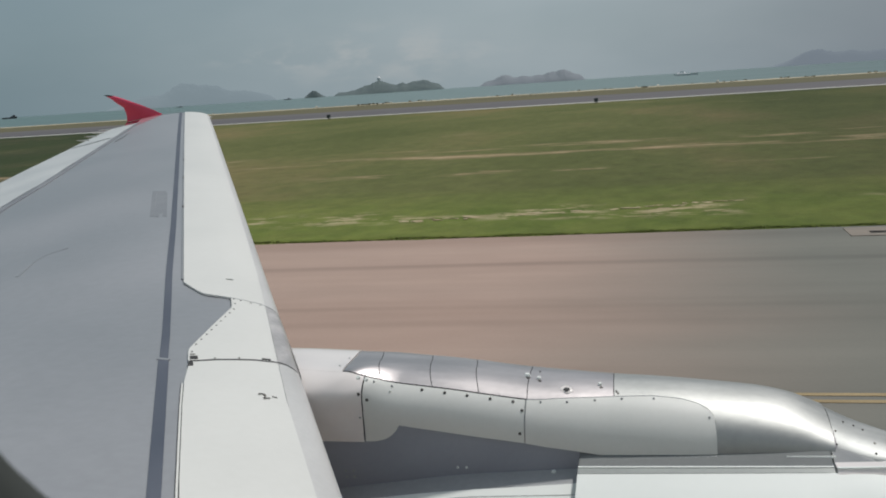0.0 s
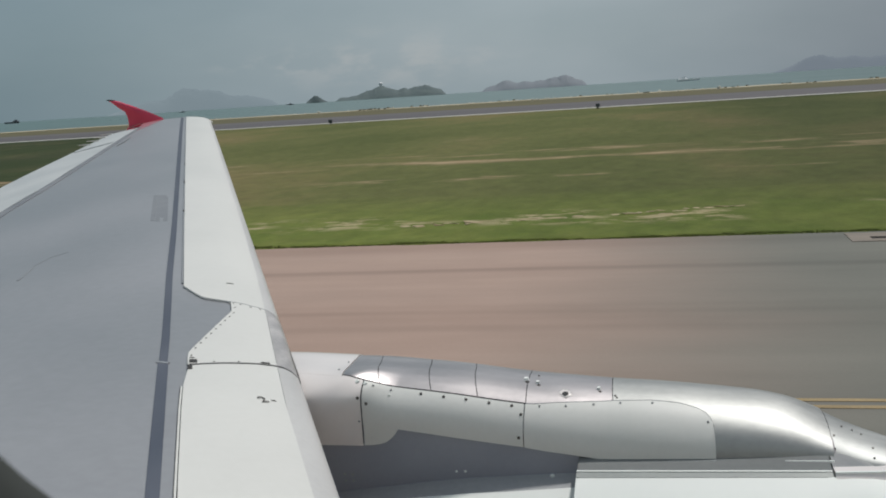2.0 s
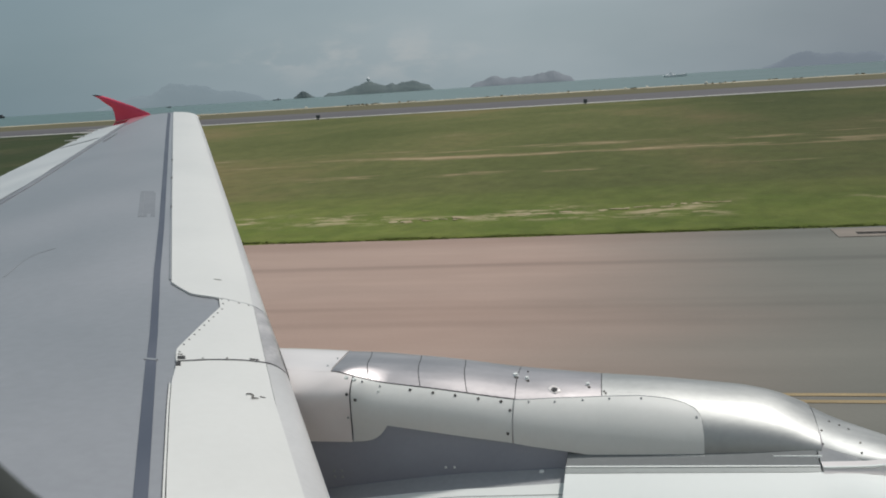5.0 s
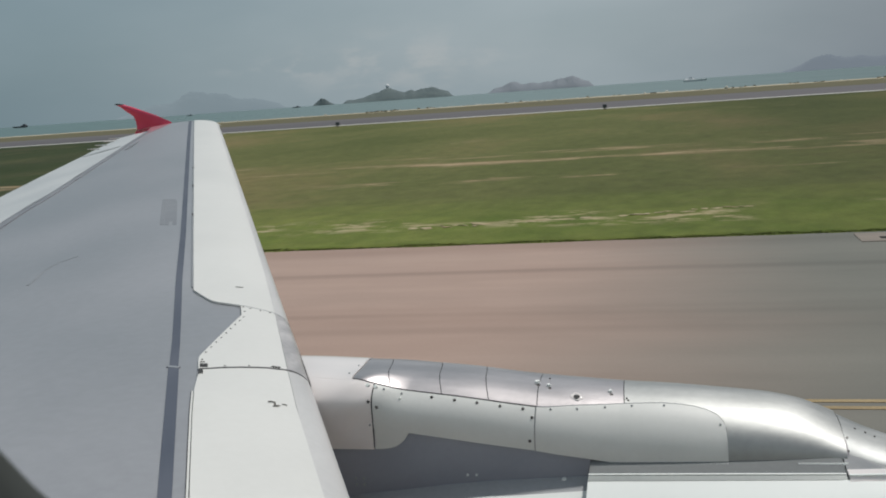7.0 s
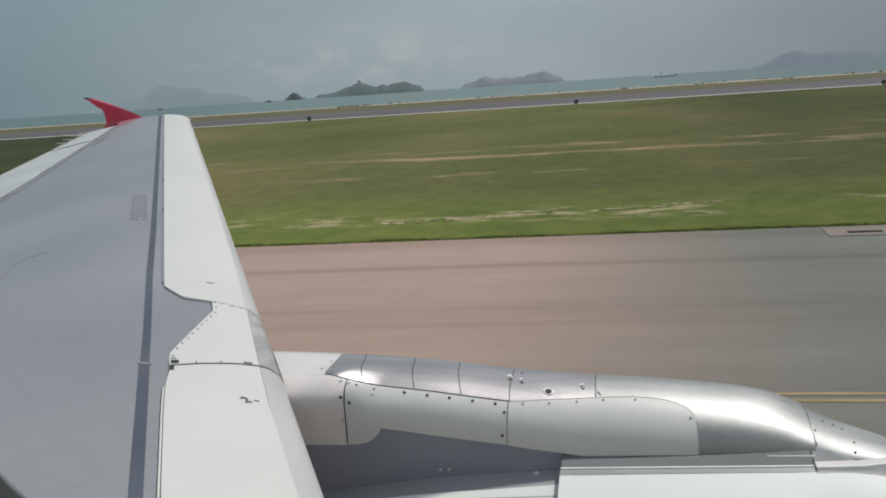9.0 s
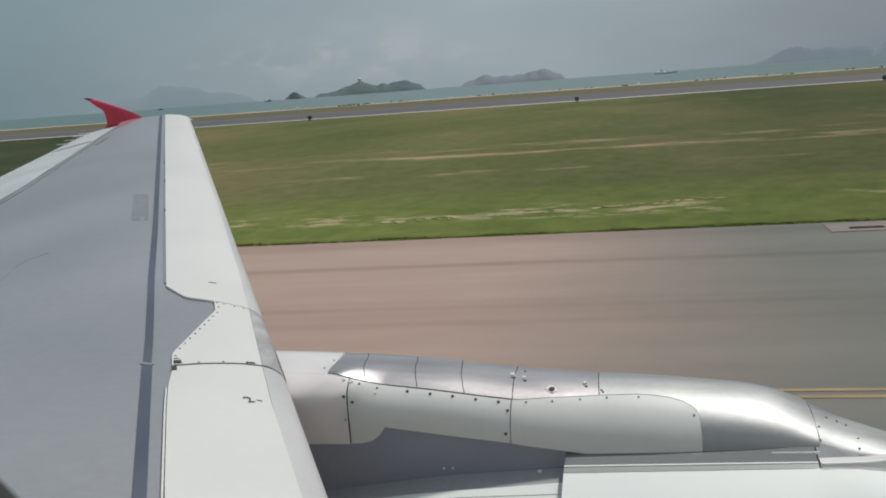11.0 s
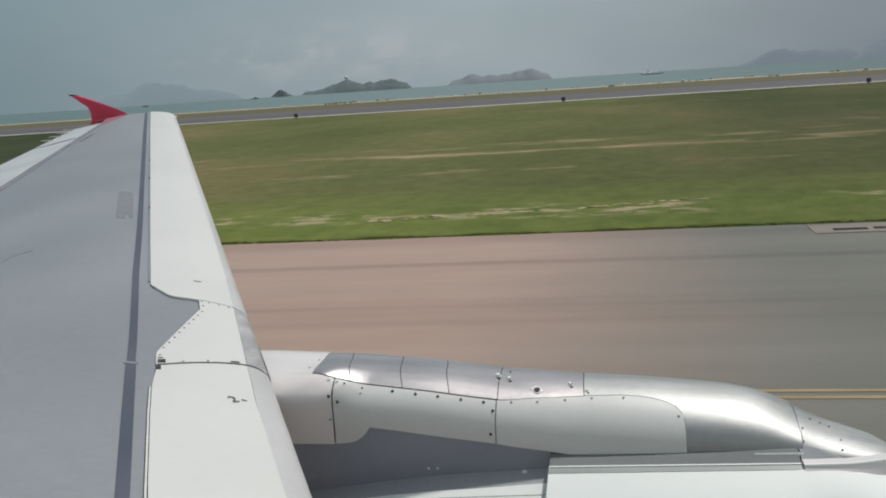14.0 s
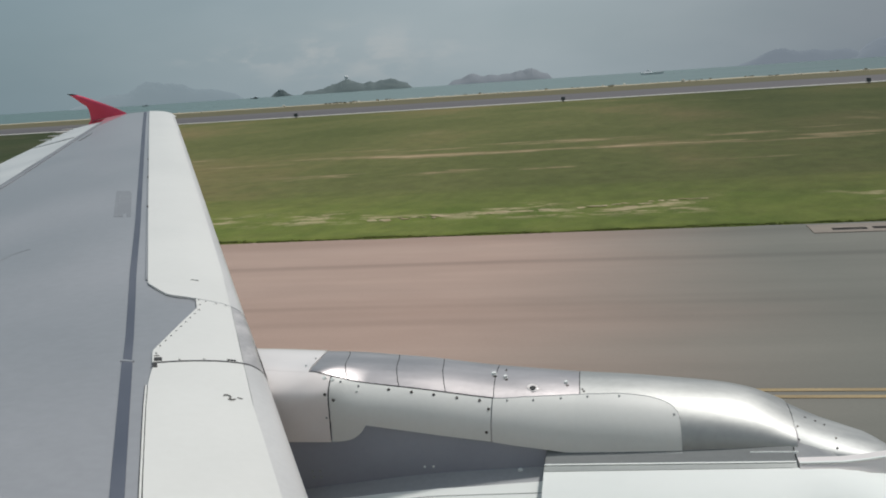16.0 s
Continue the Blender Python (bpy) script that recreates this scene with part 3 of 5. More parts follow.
def shore_rocks():
    """Loose armour stones and rubble scattered along the sea wall."""
    rng = random.Random(4)
    bm = bmesh.new()
    for _ in range(120):
        x = rng.choice((rng.uniform(-190, 120), rng.gauss(-66, 16)))
        size = rng.uniform(0.14, 0.38) * (2.0 if rng.random() < 0.1 else 1)
        m = Matrix.Translation((x, 351 + rng.uniform(-3, 4), 0.12 + size * 0.3)) @ pose(0, 0, 0, rng.uniform(0, 90), rng.uniform(0, 90), rng.uniform(0, 90))
        out = bmesh.ops.create_icosphere(bm, subdivisions=1, radius=size, matrix=m)
        for v in out["verts"]:
            v.co += Vector((rng.uniform(-0.2, 0.2), rng.uniform(-0.2, 0.2), rng.uniform(-0.2, 0.2))) * size
    ob = part("shore_rocks", bm, M_STONE, smooth=False)
    return tagged(ob, "pale loose rocks scattered along the sea wall", "rocks", kind="stuff")


shore_rocks()


def shore_scrub():
    """Low dark bushes and drift heaps along the sea wall."""
    rng = random.Random(21)
    bm = bmesh.new()
    for _ in range(22):
        cx, spread = rng.choice(((-160, 30), (-95, 12), (-40, 14), (25, 20), (95, 25)))
        x, y = rng.gauss(cx, spread), 351 + rng.uniform(-4, 5)
        for _ in range(rng.randint(2, 5)):
            size = rng.uniform(0.16, 0.42)
            m = Matrix.Translation((x + rng.uniform(-1.6, 1.6), y + rng.uniform(-0.6, 0.6), 0.15 + size * 0.4)) @ Matrix.Diagonal((1.6, 1.0, 0.8, 1))
            out = bmesh.ops.create_icosphere(bm, subdivisions=1, radius=size, matrix=m)
            for v in out["verts"]:
                v.co += Vector((rng.uniform(-0.3, 0.3), rng.uniform(-0.3, 0.3), rng.uniform(-0.3, 0.3))) * size
    ob = part("shore_scrub", bm, M_SCRUB, smooth=False)
    return tagged(ob, "low dark bushes scattered along the sea wall", "bushes", kind="stuff")


shore_scrub()


# ---- far islands ----
def bearing(az, dist, z=0.0):
    """A place seen from the eye at that turn to the right of straight out (degrees) and distance."""
    return Vector((math.sin(radians(az)) * dist, math.cos(radians(az)) * dist, z))


def island(name, az0, az1, dist, humps, mat, label, depth=0.6, seed=1, rough=0.13):
    """A wooded island between two bearings; humps: place along it 0 to 1, height in metres, width."""
    a, b = bearing(az0, dist, -1), bearing(az1, dist, -1)
    along, out = (b - a), ((a + b) / 2).normalized()
    out.z = 0
    size = along.length

    def top(u, v):
        h = sum((hh * math.exp(-((u - c) / w) ** 2)) ** 4 for c, hh, w in humps) ** 0.25
        edge = min(1.0, max(0.0, u / 0.04)) * min(1.0, max(0.0, (1 - u) / 0.04))
        across = max(0.0, 1 - abs(2 * v - 1) ** 1.6)
        bumps = 1 + rough * noise.fractal((u * 11 + seed, v * 4, seed), 0.8, 2.0, 5) + rough * 0.9 * noise.noise((u * 60, v * 26, seed + 4))
        p = a + along * u + out * ((v - 0.5) * size * depth)
        return (p.x, p.y, -2.0 + (h * edge ** 0.5 * across ** 0.8) * bumps + 2.0 * edge * across)

    ob = part(name, grid_bm(top, lin(0, 1, 200), lin(0, 1, 30)), mat)
    return tagged(ob, label, "island", "distant islands")


def build_islands():
    island("island", -20.68, -19.46, 4000, [(0.45, 25, 0.34)], M_ISLE, "small dark wooded islet in the hazy sea", seed=2)
    island("island", -18.99, -12.75, 4050, [(0.06, 13, 0.08), (0.17, 16, 0.10), (0.30, 32, 0.12), (0.41, 46, 0.13), (0.50, 34, 0.11), (0.62, 34, 0.08), (0.72, 35, 0.10), (0.81, 41, 0.12), (0.92, 24, 0.09)], M_ISLE,
                  "dark wooded island with a white lighthouse on its summit", seed=5, rough=0.09)
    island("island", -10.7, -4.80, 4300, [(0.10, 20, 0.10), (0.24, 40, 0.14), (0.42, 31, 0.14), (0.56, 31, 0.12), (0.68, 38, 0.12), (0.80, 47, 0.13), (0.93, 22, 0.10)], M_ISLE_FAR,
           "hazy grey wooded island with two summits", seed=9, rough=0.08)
    lt = new("lighthouse")
    lt.location = bearing(-16.42, 4050, 43)
    bm = bmesh.new()
    bmesh.ops.create_cone(bm, cap_ends=True, segments=16, radius1=5.0, radius2=4.4, depth=12, matrix=Matrix.Translation((0, 0, 6)))
    part("tower", bm, M_PAINT_WHITE, lt)
    bm = bmesh.new()
    bmesh.ops.create_uvsphere(bm, u_segments=16, v_segments=10, radius=7.5, matrix=Matrix.Translation((0, 0, 14)))
    part("dome", bm, M_PAINT_WHITE, lt)
    tagged(lt, "white lighthouse with a round dome on the island", "lighthouse")
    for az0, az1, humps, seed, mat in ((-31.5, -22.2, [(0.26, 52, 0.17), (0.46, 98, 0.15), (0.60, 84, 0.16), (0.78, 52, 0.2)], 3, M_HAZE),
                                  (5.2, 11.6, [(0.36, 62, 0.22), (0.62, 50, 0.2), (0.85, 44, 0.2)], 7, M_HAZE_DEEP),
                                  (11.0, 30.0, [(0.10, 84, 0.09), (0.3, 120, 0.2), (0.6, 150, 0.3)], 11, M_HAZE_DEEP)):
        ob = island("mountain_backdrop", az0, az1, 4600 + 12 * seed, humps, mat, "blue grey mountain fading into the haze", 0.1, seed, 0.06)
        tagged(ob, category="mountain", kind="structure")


build_islands()


# ---- boats ----
def boat(az, dist, length, kind_mat, cabin_mat, label, cabin_at=0.0):
    base = new("boat")
    base.matrix_world = pose(*bearing(az, dist, -0.9), 0, 0, -6)
    half = length / 2

    def hull(u, k):
        w = 0.12 * length * (1 - max(0.0, u) ** 2.5) + 0.01
        side, z = ((-0.8, 0.0), (-1.0, 0.075), (-0.9, 0.08), (0.9, 0.08), (1.0, 0.075), (0.8, 0.0))[k]
        return (u * half * (1.0 if z else 0.93), w * side, (z * (1 + 0.25 * max(0, u) ** 2)) * length)
    part("hull", grid_bm(hull, lin(-1, 1, 15), range(6)), kind_mat, base, smooth=False)

    def house(x0, x1, z0, z1, wide):
        bm = box_bm(x0 * length, x1 * length, -wide * length, wide * length, z0 * length, z1 * length)
        for v in bm.verts:
            if v.co.z > z0 * length + 0.01:
                v.co.x = (x0 + x1) / 2 * length + (v.co.x - (x0 + x1) / 2 * length) * 0.8
                v.co.y *= 0.45
        return bm
    part("cabin", house(cabin_at - 0.2, cabin_at + 0.16, 0.075, 0.14, 0.09), cabin_mat, base, smooth=False)
    part("wheelhouse", house(cabin_at - 0.06, cabin_at + 0.1, 0.135, 0.2, 0.06), cabin_mat, base, smooth=False)
    return tagged(base, label, "boat", "boats at sea")


boat(0.75, 1500, 34, M_PAINT_WHITE, M_PAINT_WHITE, "white motor boat crossing the hazy sea", -0.2)
boat(-36.2, 2600, 42, M_HULL, M_HULL, "dark cargo barge far out on the sea", 0.25)
boat(-21.6, 3000, 26, M_HULL, M_HULL, "small dark fishing boat by the islet", 0.1)
boat(-27.5, 2400, 16, M_HULL, M_HULL, "small dark boat low on the hazy sea", 0.1)


# ---- the airliner ----
airliner = new("airliner")
airliner.location = (0, -1.9, 0)
tagged(airliner, "white and grey jet airliner with a red wingtip fence", "airplane")
BASE = Matrix.Translation((0, 1.9, 0))


def plane_part(name, bm, mat, parent=None, label="", smooth=True):
    """A part of the airliner, given in world places."""
    bm.transform(BASE)
    return part(name, bm, mat, parent or airliner, label, smooth)


SWEEP, RISE = 0.5181, 0.1047
TIP = (-7.366, 15.1, EYE.z - 0.189)


def leading(y):
    return TIP[0] + (TIP[1] - y) * SWEEP, TIP[2] - (TIP[1] - y) * RISE


def chord(y):
    return table(y, (-1.9, 4.6, 15.1), (6.9, 3.75, 1.5))


LOWER = ((0, 0.02, 0.1, 0.3, 0.5, 0.7, 1.0), (0, -0.022, -0.045, -0.058, -0.05, -0.03, -0.004))


def wing_at(s, y, lift=0.0, low=False):
    """The wing's skin at s metres behind the leading edge and y metres outboard of the eye."""
    lx, lz = leading(y)
    c = chord(y)
    q = max(0.0, s / c)
    if low:
        h = -0.022 * math.sqrt(q / 0.02) if q < 0.02 else table(q, *LOWER)
    else:
        h = 0.2226 * math.sqrt(q) - 0.1387 * q - 0.0896 * q ** 2 - 0.0033 * q ** 3 + 0.0109 * q ** 4
    return Vector((lx - s, y, lz + c * h + lift - 0.042 * max(0.0, (y - 11.5) / 3.6) ** 2))


def around_nose(d, y, lift=0.0):
    """Like wing_at, but negative d runs under the nose."""
    if d >= 0:
        return wing_at(d, y, lift)
    return wing_at(-d, y, -lift, True)


def slat_rear(y):
    return table(y, (2.65, 3.35, 3.60, 5.08, 6.53, 14.25, 15.1), (0.609, 0.590, 0.579, 0.564, 0.545, 0.432, 0.420))


def spar_line(y):
    return table(y, (0.0, 2.65, 3.36, 3.84, 4.16, 5.32, 6.54, 14.4, 15.1), (0.735, 0.694, 0.683, 0.675, 0.667, 0.655, 0.627, 0.505, 0.495))


def stripe_half(y):
    """Half the sealant stripe's width, which steps at the slat joint."""
    return table(y, (3.83, 3.85, 6.5, 15.0), (0.0247, 0.0205, 0.0215, 0.026))


def wear(y):
    """Depth of the bare metal strip round the leading edge."""
    return table(y, (2.9, 3.66, 4.14, 5.0, 5.72, 7.0, 15.0), (0.124, 0.131, 0.117, 0.088, 0.070, 0.060, 0.052))


def hinge(y):
    """Place of the hinge line of flap and aileron along the chord."""
    return table(y, (-0.3, 8.0, 9.0, 10.4, 12.0, 14.0), (0.80, 0.785, 0.762, 0.750, 0.735, 0.732))


def inner_end(s):
    """Outboard end of the inner slat, bowed as it follows the pylon."""
    return table(s, (0.0, 0.018, 0.092, 0.169, 0.308, 0.513, 0.56), (4.205, 4.187, 4.134, 4.067, 3.974, 3.855, 3.833))


def outer_end(s):
    """Inboard end of the outer slat, with its swept corner."""
    return table(s, (0.0, 0.089, 0.176, 0.29, 0.38, 0.43, 0.46, 0.50, 0.565), (5.045, 4.992, 4.945, 4.915, 4.903, 4.898, 4.907, 4.966, 5.073))


def build_wing():
    wing = plane_part("wing", grid_bm(lambda y, q: wing_at(q * hinge(y) / 0.722 * chord(y), y), [-0.3, 0.5, 1.5, *lin(2.2, 15.1, 60)],
                                      [0.025, 0.05, 0.08, 0.12, 0.16, 0.2, 0.26, 0.32, 0.4, 0.5, 0.6, 0.72],
                                      lambda y, q: wing_at(q * hinge(y) / 0.722 * chord(y), y, 0, True)), M_GREY, None, "grey painted upper wing skin")
    nose = [-0.30, -0.2, -0.12, -0.07, -0.04, -0.02, -0.008, -0.002, 0, 0.002, 0.006, 0.010, 0.016, 0.022, 0.03, 0.04]
    # bands of the slats: inboard, fixed piece by the pylon, outboard
    spans = ((lambda s: -0.3, lambda s: inner_end(max(0, s)) - 0.006, "slat", 40),
             (lambda s: inner_end(max(0, s)) + 0.006, lambda s: outer_end(max(0, s)) - 0.008, "leading_edge_panel", 24),
             (lambda s: outer_end(max(0, s)), lambda s: 15.02, "slat", 60))

    def rear_of(i, y):
        if i == 0:
            return slat_rear(y) if y < 3.60 else table(y, (3.60, 3.76, 3.84), (0.579, 0.560, 0.548))
        if i == 1:
            return table(y, (3.85, 3.985, 4.748, 4.93), (0.558, 0.554, 0.295, 0.289))
        return slat_rear(y)

    for i, (y0, y1, name, count) in enumerate(spans):
        def face(a, d, lift, i=i, y0=y0, y1=y1):
            # d 0..1 runs from behind the nose strip to the rear edge
            y = y0(0.1) + (y1(0.1) - y0(0.1)) * a
            for _ in range(8):
                w = wear(y)
                s = w + (rear_of(i, y) - w) * d
                y = y0(s) + (y1(s) - y0(s)) * a
            return wing_at(s, y, lift)
        cols = lin(0, 1, count)
        if i == 0:
            cols = sorted(set(lin(0, 0.86, 16) + lin(0.86, 1, 16)))
        if i == 2:
            cols = sorted(set(lin(0, 0.05, 14) + lin(0.05, 1, count)))
        plane_part(name, grid_bm(lambda a, d: face(a, d, 0.012), cols, [0, 0.06, 0.14, 0.24, 0.34, 0.44, 0.54, 0.62, 0.69, 0.75, 0.79, 0.83, 0.88, 0.94, 1.0],
                                        lambda a, d: face(a, d, 0.001)), M_WHITE, wing, "white painted slat on the leading edge")

        def strip_at(a, d, y0=y0, y1=y1, i=i):
            y = y0(d) + (y1(d) - y0(d)) * a
            return around_nose(d * wear(y) / 0.04 if d > 0 else d, y0(max(0.0, d) * wear(y) / 0.04) + (y1(max(0.0, d) * wear(y) / 0.04) - y0(max(0.0, d) * wear(y) / 0.04)) * a,
                               0.0115 + (0.016 * max(0.0, math.sin(math.pi * a)) ** 0.6 * (1 - max(0.0, d) / 0.04) if i == 1 else 0.0))
        plane_part("bare_nose", grid_bm(strip_at, cols, nose), M_NOSE if i == 1 else M_NOSE_PALE, wing, "bare metal nose strip")
        if i != 1:
            # bright rubbing strip and dark gap along the rear edge
            ya, yb = (0.0, 3.585) if i == 0 else (5.15, 14.9)
            dark = M_SEAM if i == 0 else M_MID
            for k0, k1, mat, name in ((0.0005, 0.0045, dark, "gap_seal"), (0.0045, 0.0125, M_WHITE if i == 0 else M_GREY, "rubbing_strip"), (0.0125, 0.016, dark, "gap_seal")):
                plane_part(name, grid_bm(lambda y, k: wing_at(slat_rear(y) + k, y, 0.007 if name == "rubbing_strip" else 0.004), lin(ya, yb, 50), [k0, k1],
                                         lambda y, k: wing_at(slat_rear(y) + k, y, -0.002)), mat, wing)
    # dark stripe along the front spar
    plane_part("sealant_stripe", grid_bm(lambda y, k: wing_at(spar_line(y) + k * stripe_half(y), y, 0.003), sorted(lin(0, 15.0, 80) + [3.83, 3.85]), [-1, 1],
                                         lambda y, k: wing_at(spar_line(y) + k * stripe_half(y), y, -0.002)), M_STRIPE, wing, "dark blue grey sealant stripe")
    # white flaps and aileron behind the rear spar
    for name, ya, yb in (("flap", -0.3, 10.598), ("aileron", 10.602, 14.2)):
        def behind(y, k):
            q = hinge(y) + 0.002 + (0.998 + table(y, (9.0, 10.8, 12.2, 13.6, 14.9), (0.13, 0.10, 0.055, 0.045, 0.0)) - hinge(y)) * k
            return q * chord(y)
        plane_part(name, grid_bm(lambda y, k: wing_at(behind(y, k), y, 0.004), lin(ya, yb, 30), [0, 0.1, 0.25, 0.45, 0.65, 0.85, 1.0],
                                      lambda y, k: wing_at(behind(y, k), y, -0.012 if k > 0.8 else -0.03 * chord(y) * (1 - k) - 0.012)), M_FLAP, wing, "white painted trailing edge flap")
        # pale seal and dirty edge along the hinge line
        plane_part("hinge_seal", grid_bm(lambda y, k: wing_at((hinge(y) + k) * chord(y), y, 0.006), lin(ya, yb, 30), [-0.034, 0.001],
                                         lambda y, k: wing_at((hinge(y) + k) * chord(y), y, -0.004)), M_SEAL, wing, "worn grey seal along the hinge line")
        plane_part("hinge_gap", grid_bm(lambda y, k: wing_at((hinge(y) + k) * chord(y), y, 0.0085), lin(ya, yb, 60), [-0.003, 0.003],
                                        lambda y, k: wing_at((hinge(y) + k) * chord(y), y, -0.004)), M_STENCIL, wing)
    # open stretches of the hinge line and the trailing edge, and the bowed gaps before the aileron's end
    def open_slot(name, fn, ya, yb, wide, label=""):
        def at(u, k, lift):
            y = ya + (yb - ya) * u
            return wing_at((fn(y) + wide * k * math.sin(math.pi * min(0.999, max(0.001, u))) ** 0.6) * chord(y), y, lift)
        plane_part(name, grid_bm(lambda u, k: at(u, k, 0.0105), lin(0, 1, 18), [-1, 1], lambda u, k: at(u, k, 0.0)), M_MID, wing, label)
    for ya, yb in ((8.2, 8.9), (9.75, 10.3)):
        open_slot("hinge_slot", hinge, ya, yb, 0.007)
    open_slot("tip_streak", lambda y: table(y, (11.8, 12.19, 12.63), (0.665, 0.652, 0.645)), 11.8, 12.63, 0.007, "dark worn streak before the wing tip")

    def bowed(k, e, lift):
        q = 0.75 + 0.29 * k
        return wing_at(q * chord(12.3), 12.42 - 0.17 * math.sin(math.pi * k * 0.55) + 0.05 * e * math.sin(math.pi * min(0.995, max(0.005, k))) ** 0.7, lift)
    plane_part("aileron_gap", grid_bm(lambda k, e: bowed(k, e, 0.0095), lin(0, 1, 18), [-1, 1], lambda k, e: bowed(k, e, 0.0)), M_MID, wing, "dark bowed gap before the aileron's end")
    # static dischargers on the trailing edge near the tip
    for y in (12.9, 13.3, 13.7, 14.05):
        p = wing_at(1.02 * chord(y), y, 0.004)
        bm = bmesh.new()
        bmesh.ops.create_cone(bm, cap_ends=True, segments=6, radius1=0.012, radius2=0.005, depth=0.20, matrix=Matrix.Translation(p + Vector((-0.06, 0, 0.012))) @ pose(0, 0, 0, 0, -90, 0))
        plane_part("static_wick", bm, M_WHITE, wing)
    # scuffed seals along the outer slat's rear edge
    rng = random.Random(8)
    for y in (7.2, 8.55, 9.65):
        le = rng.uniform(0.03, 0.06)
        plane_part("scuff", grid_bm(lambda a, k: wing_at(slat_rear(a) + k, a, 0.0135), [y - le / 2, y + le / 2], [0.0, 0.013],
                                    lambda a, k: wing_at(slat_rear(a) + k, a, 0.0)), M_BOLT, wing)
    # closed tip, a pink patch painted in for the fence's reflection, and the fence
    plane_part("wing_tip", grid_bm(lambda q, k: (wing_at(q * 1.5, 15.1, 0.001) * k + wing_at(q * 1.5, 15.1, -0.001, True) * (1 - k)) + Vector((0, 0.10 * math.sin(k * math.pi), 0)),
                                         lin(0.0, 1, 24), lin(0, 1, 7)), M_WHITE, wing)

    plane_part("fence_reflection", grid_bm(lambda y, k: wing_at((0.705 + (k - 0.6) * 0.24 * (y - 13.6) / 1.46) * chord(y), y, 0.003), lin(13.6, 15.07, 20), lin(0, 1, 6),
                                        lambda y, k: wing_at((0.705 + (k - 0.6) * 0.24 * (y - 13.6) / 1.46) * chord(y), y, -0.001)), M_PINK, wing, "pink reflection of the red fence, put on the wing tip as colour")
    # open gaps at the slat ends, seen on the nose
    for ya, yb, proud in ((4.205, 4.62, 0.0300), (4.99, 5.08, 0.0145)):
        plane_part("nose_gap", grid_bm(lambda y, d: around_nose(d * math.sin(math.pi * (y - ya) / (yb - ya)) ** 0.5, y, proud), lin(ya + 0.001, yb - 0.001, 16), [-0.03, -0.012, -0.006, -0.001, 0.0, 0.001, 0.003, 0.005, 0.007]), M_SEAM, wing)

    front = ((-0.5, -8.60), (-0.21, -8.30), (-0.13, -8.22), (-0.06, -8.36), (0.02, -8.54), (0.10, -8.74), (0.18, -8.95), (0.225, -9.09), (0.24, -9.16))
    back = ((-0.5, -9.12), (-0.21, -8.88), (-0.13, -8.88), (-0.06, -8.89), (0.02, -8.92), (0.10, -9.04), (0.18, -9.14), (0.225, -9.22), (0.24, -9.25))

    def fence(z, k, side):
        xf = table(z, [p[0] for p in front], [p[1] for p in front])
        xb = table(z, [p[0] for p in back], [p[1] for p in back])
        t = 0.028 * math.sin(math.pi * min(1, max(0, k))) ** 0.6 * (1 if z < 0.2 else 0.6) + 0.003
        return (xf + (xb - xf) * k, 15.16 + side * t, EYE.z + z)
    plane_part("wingtip_fence", grid_bm(lambda z, k: fence(z, k, -1), lin(-0.5, 0.24, 38), lin(0, 1, 9), lambda z, k: fence(z, k, 1)), M_RED, wing, "red upswept wingtip fence")
    plane_part("fence_cap", grid_bm(lambda z, k: fence(z, 0.5 + (k - 0.5) * 1.06, -1.25), lin(0.220, 0.243, 8), lin(0, 1, 9), lambda z, k: fence(z, 0.5 + (k - 0.5) * 1.06, 1.25)), M_SEAM, wing, "black cap on the fence tip")
    # faint stencil block: bars in place of words too worn to read
    for at, y0, y1 in ((0.700, 6.82, 7.80), (0.733, 6.95, 7.80), (0.766, 6.82, 7.80), (0.806, 6.82, 7.84)):
        plane_part("stencil_bar", grid_bm(lambda y, d: wing_at(at + d, y, 0.0010), lin(y0, y1, 8), [-0.018, 0.018],
                                          lambda y, d: wing_at(at + d, y, -0.001)), M_STENCIL, wing)
    plane_part("stencil_bar", grid_bm(lambda y, d: wing_at(0.757 + d, y, 0.0012), [7.80, 7.88], [-0.06, 0.06],
                                      lambda y, d: wing_at(0.757 + d, y, -0.001)), M_STENCIL, wing)
    # a long scuff across the skin
    def scuff(u, k, lift):
        y, q = table(u, (0, 0.45, 0.75, 1), (5.25, 5.62, 5.79, 5.90)), table(u, (0, 0.45, 0.75, 1), (1.68, 1.62, 1.53, 1.42))
        return wing_at(q + 0.028 * k * (0.4 + 0.6 * noise.noise((u * 9, 2.0, 0.3)) ** 2), y, lift)
    plane_part("scuff", grid_bm(lambda u, k: scuff(u, k, 0.0010), lin(0, 1, 20), [-1, 1], lambda u, k: scuff(u, k, -0.001)), M_SMEAR, wing)
    return wing


M_SEAL = material("worn_hinge_seal", (0.205, 0.212, 0.235), (0.27, 0.275, 0.295), 0.5, scale=(6, 2, 6), fine=0.2)
M_SMEAR = material("faint_smear", (0.238, 0.246, 0.266), (0.288, 0.294, 0.315), 0.38, scale=(3, 3, 3))
M_STENCIL = material("worn_stencil", (0.205, 0.213, 0.233), (0.252, 0.26, 0.281), 0.45, scale=(9, 9, 9))
wing = build_wing()


# ---- pylon ----
# the numbers of pylon and engine are in a plan at 1 : 1.18, and set to full size when their meshes are made
FULL = Matrix.Translation(EYE) @ Matrix.Scale(1.18, 4) @ Matrix.Translation(-EYE)


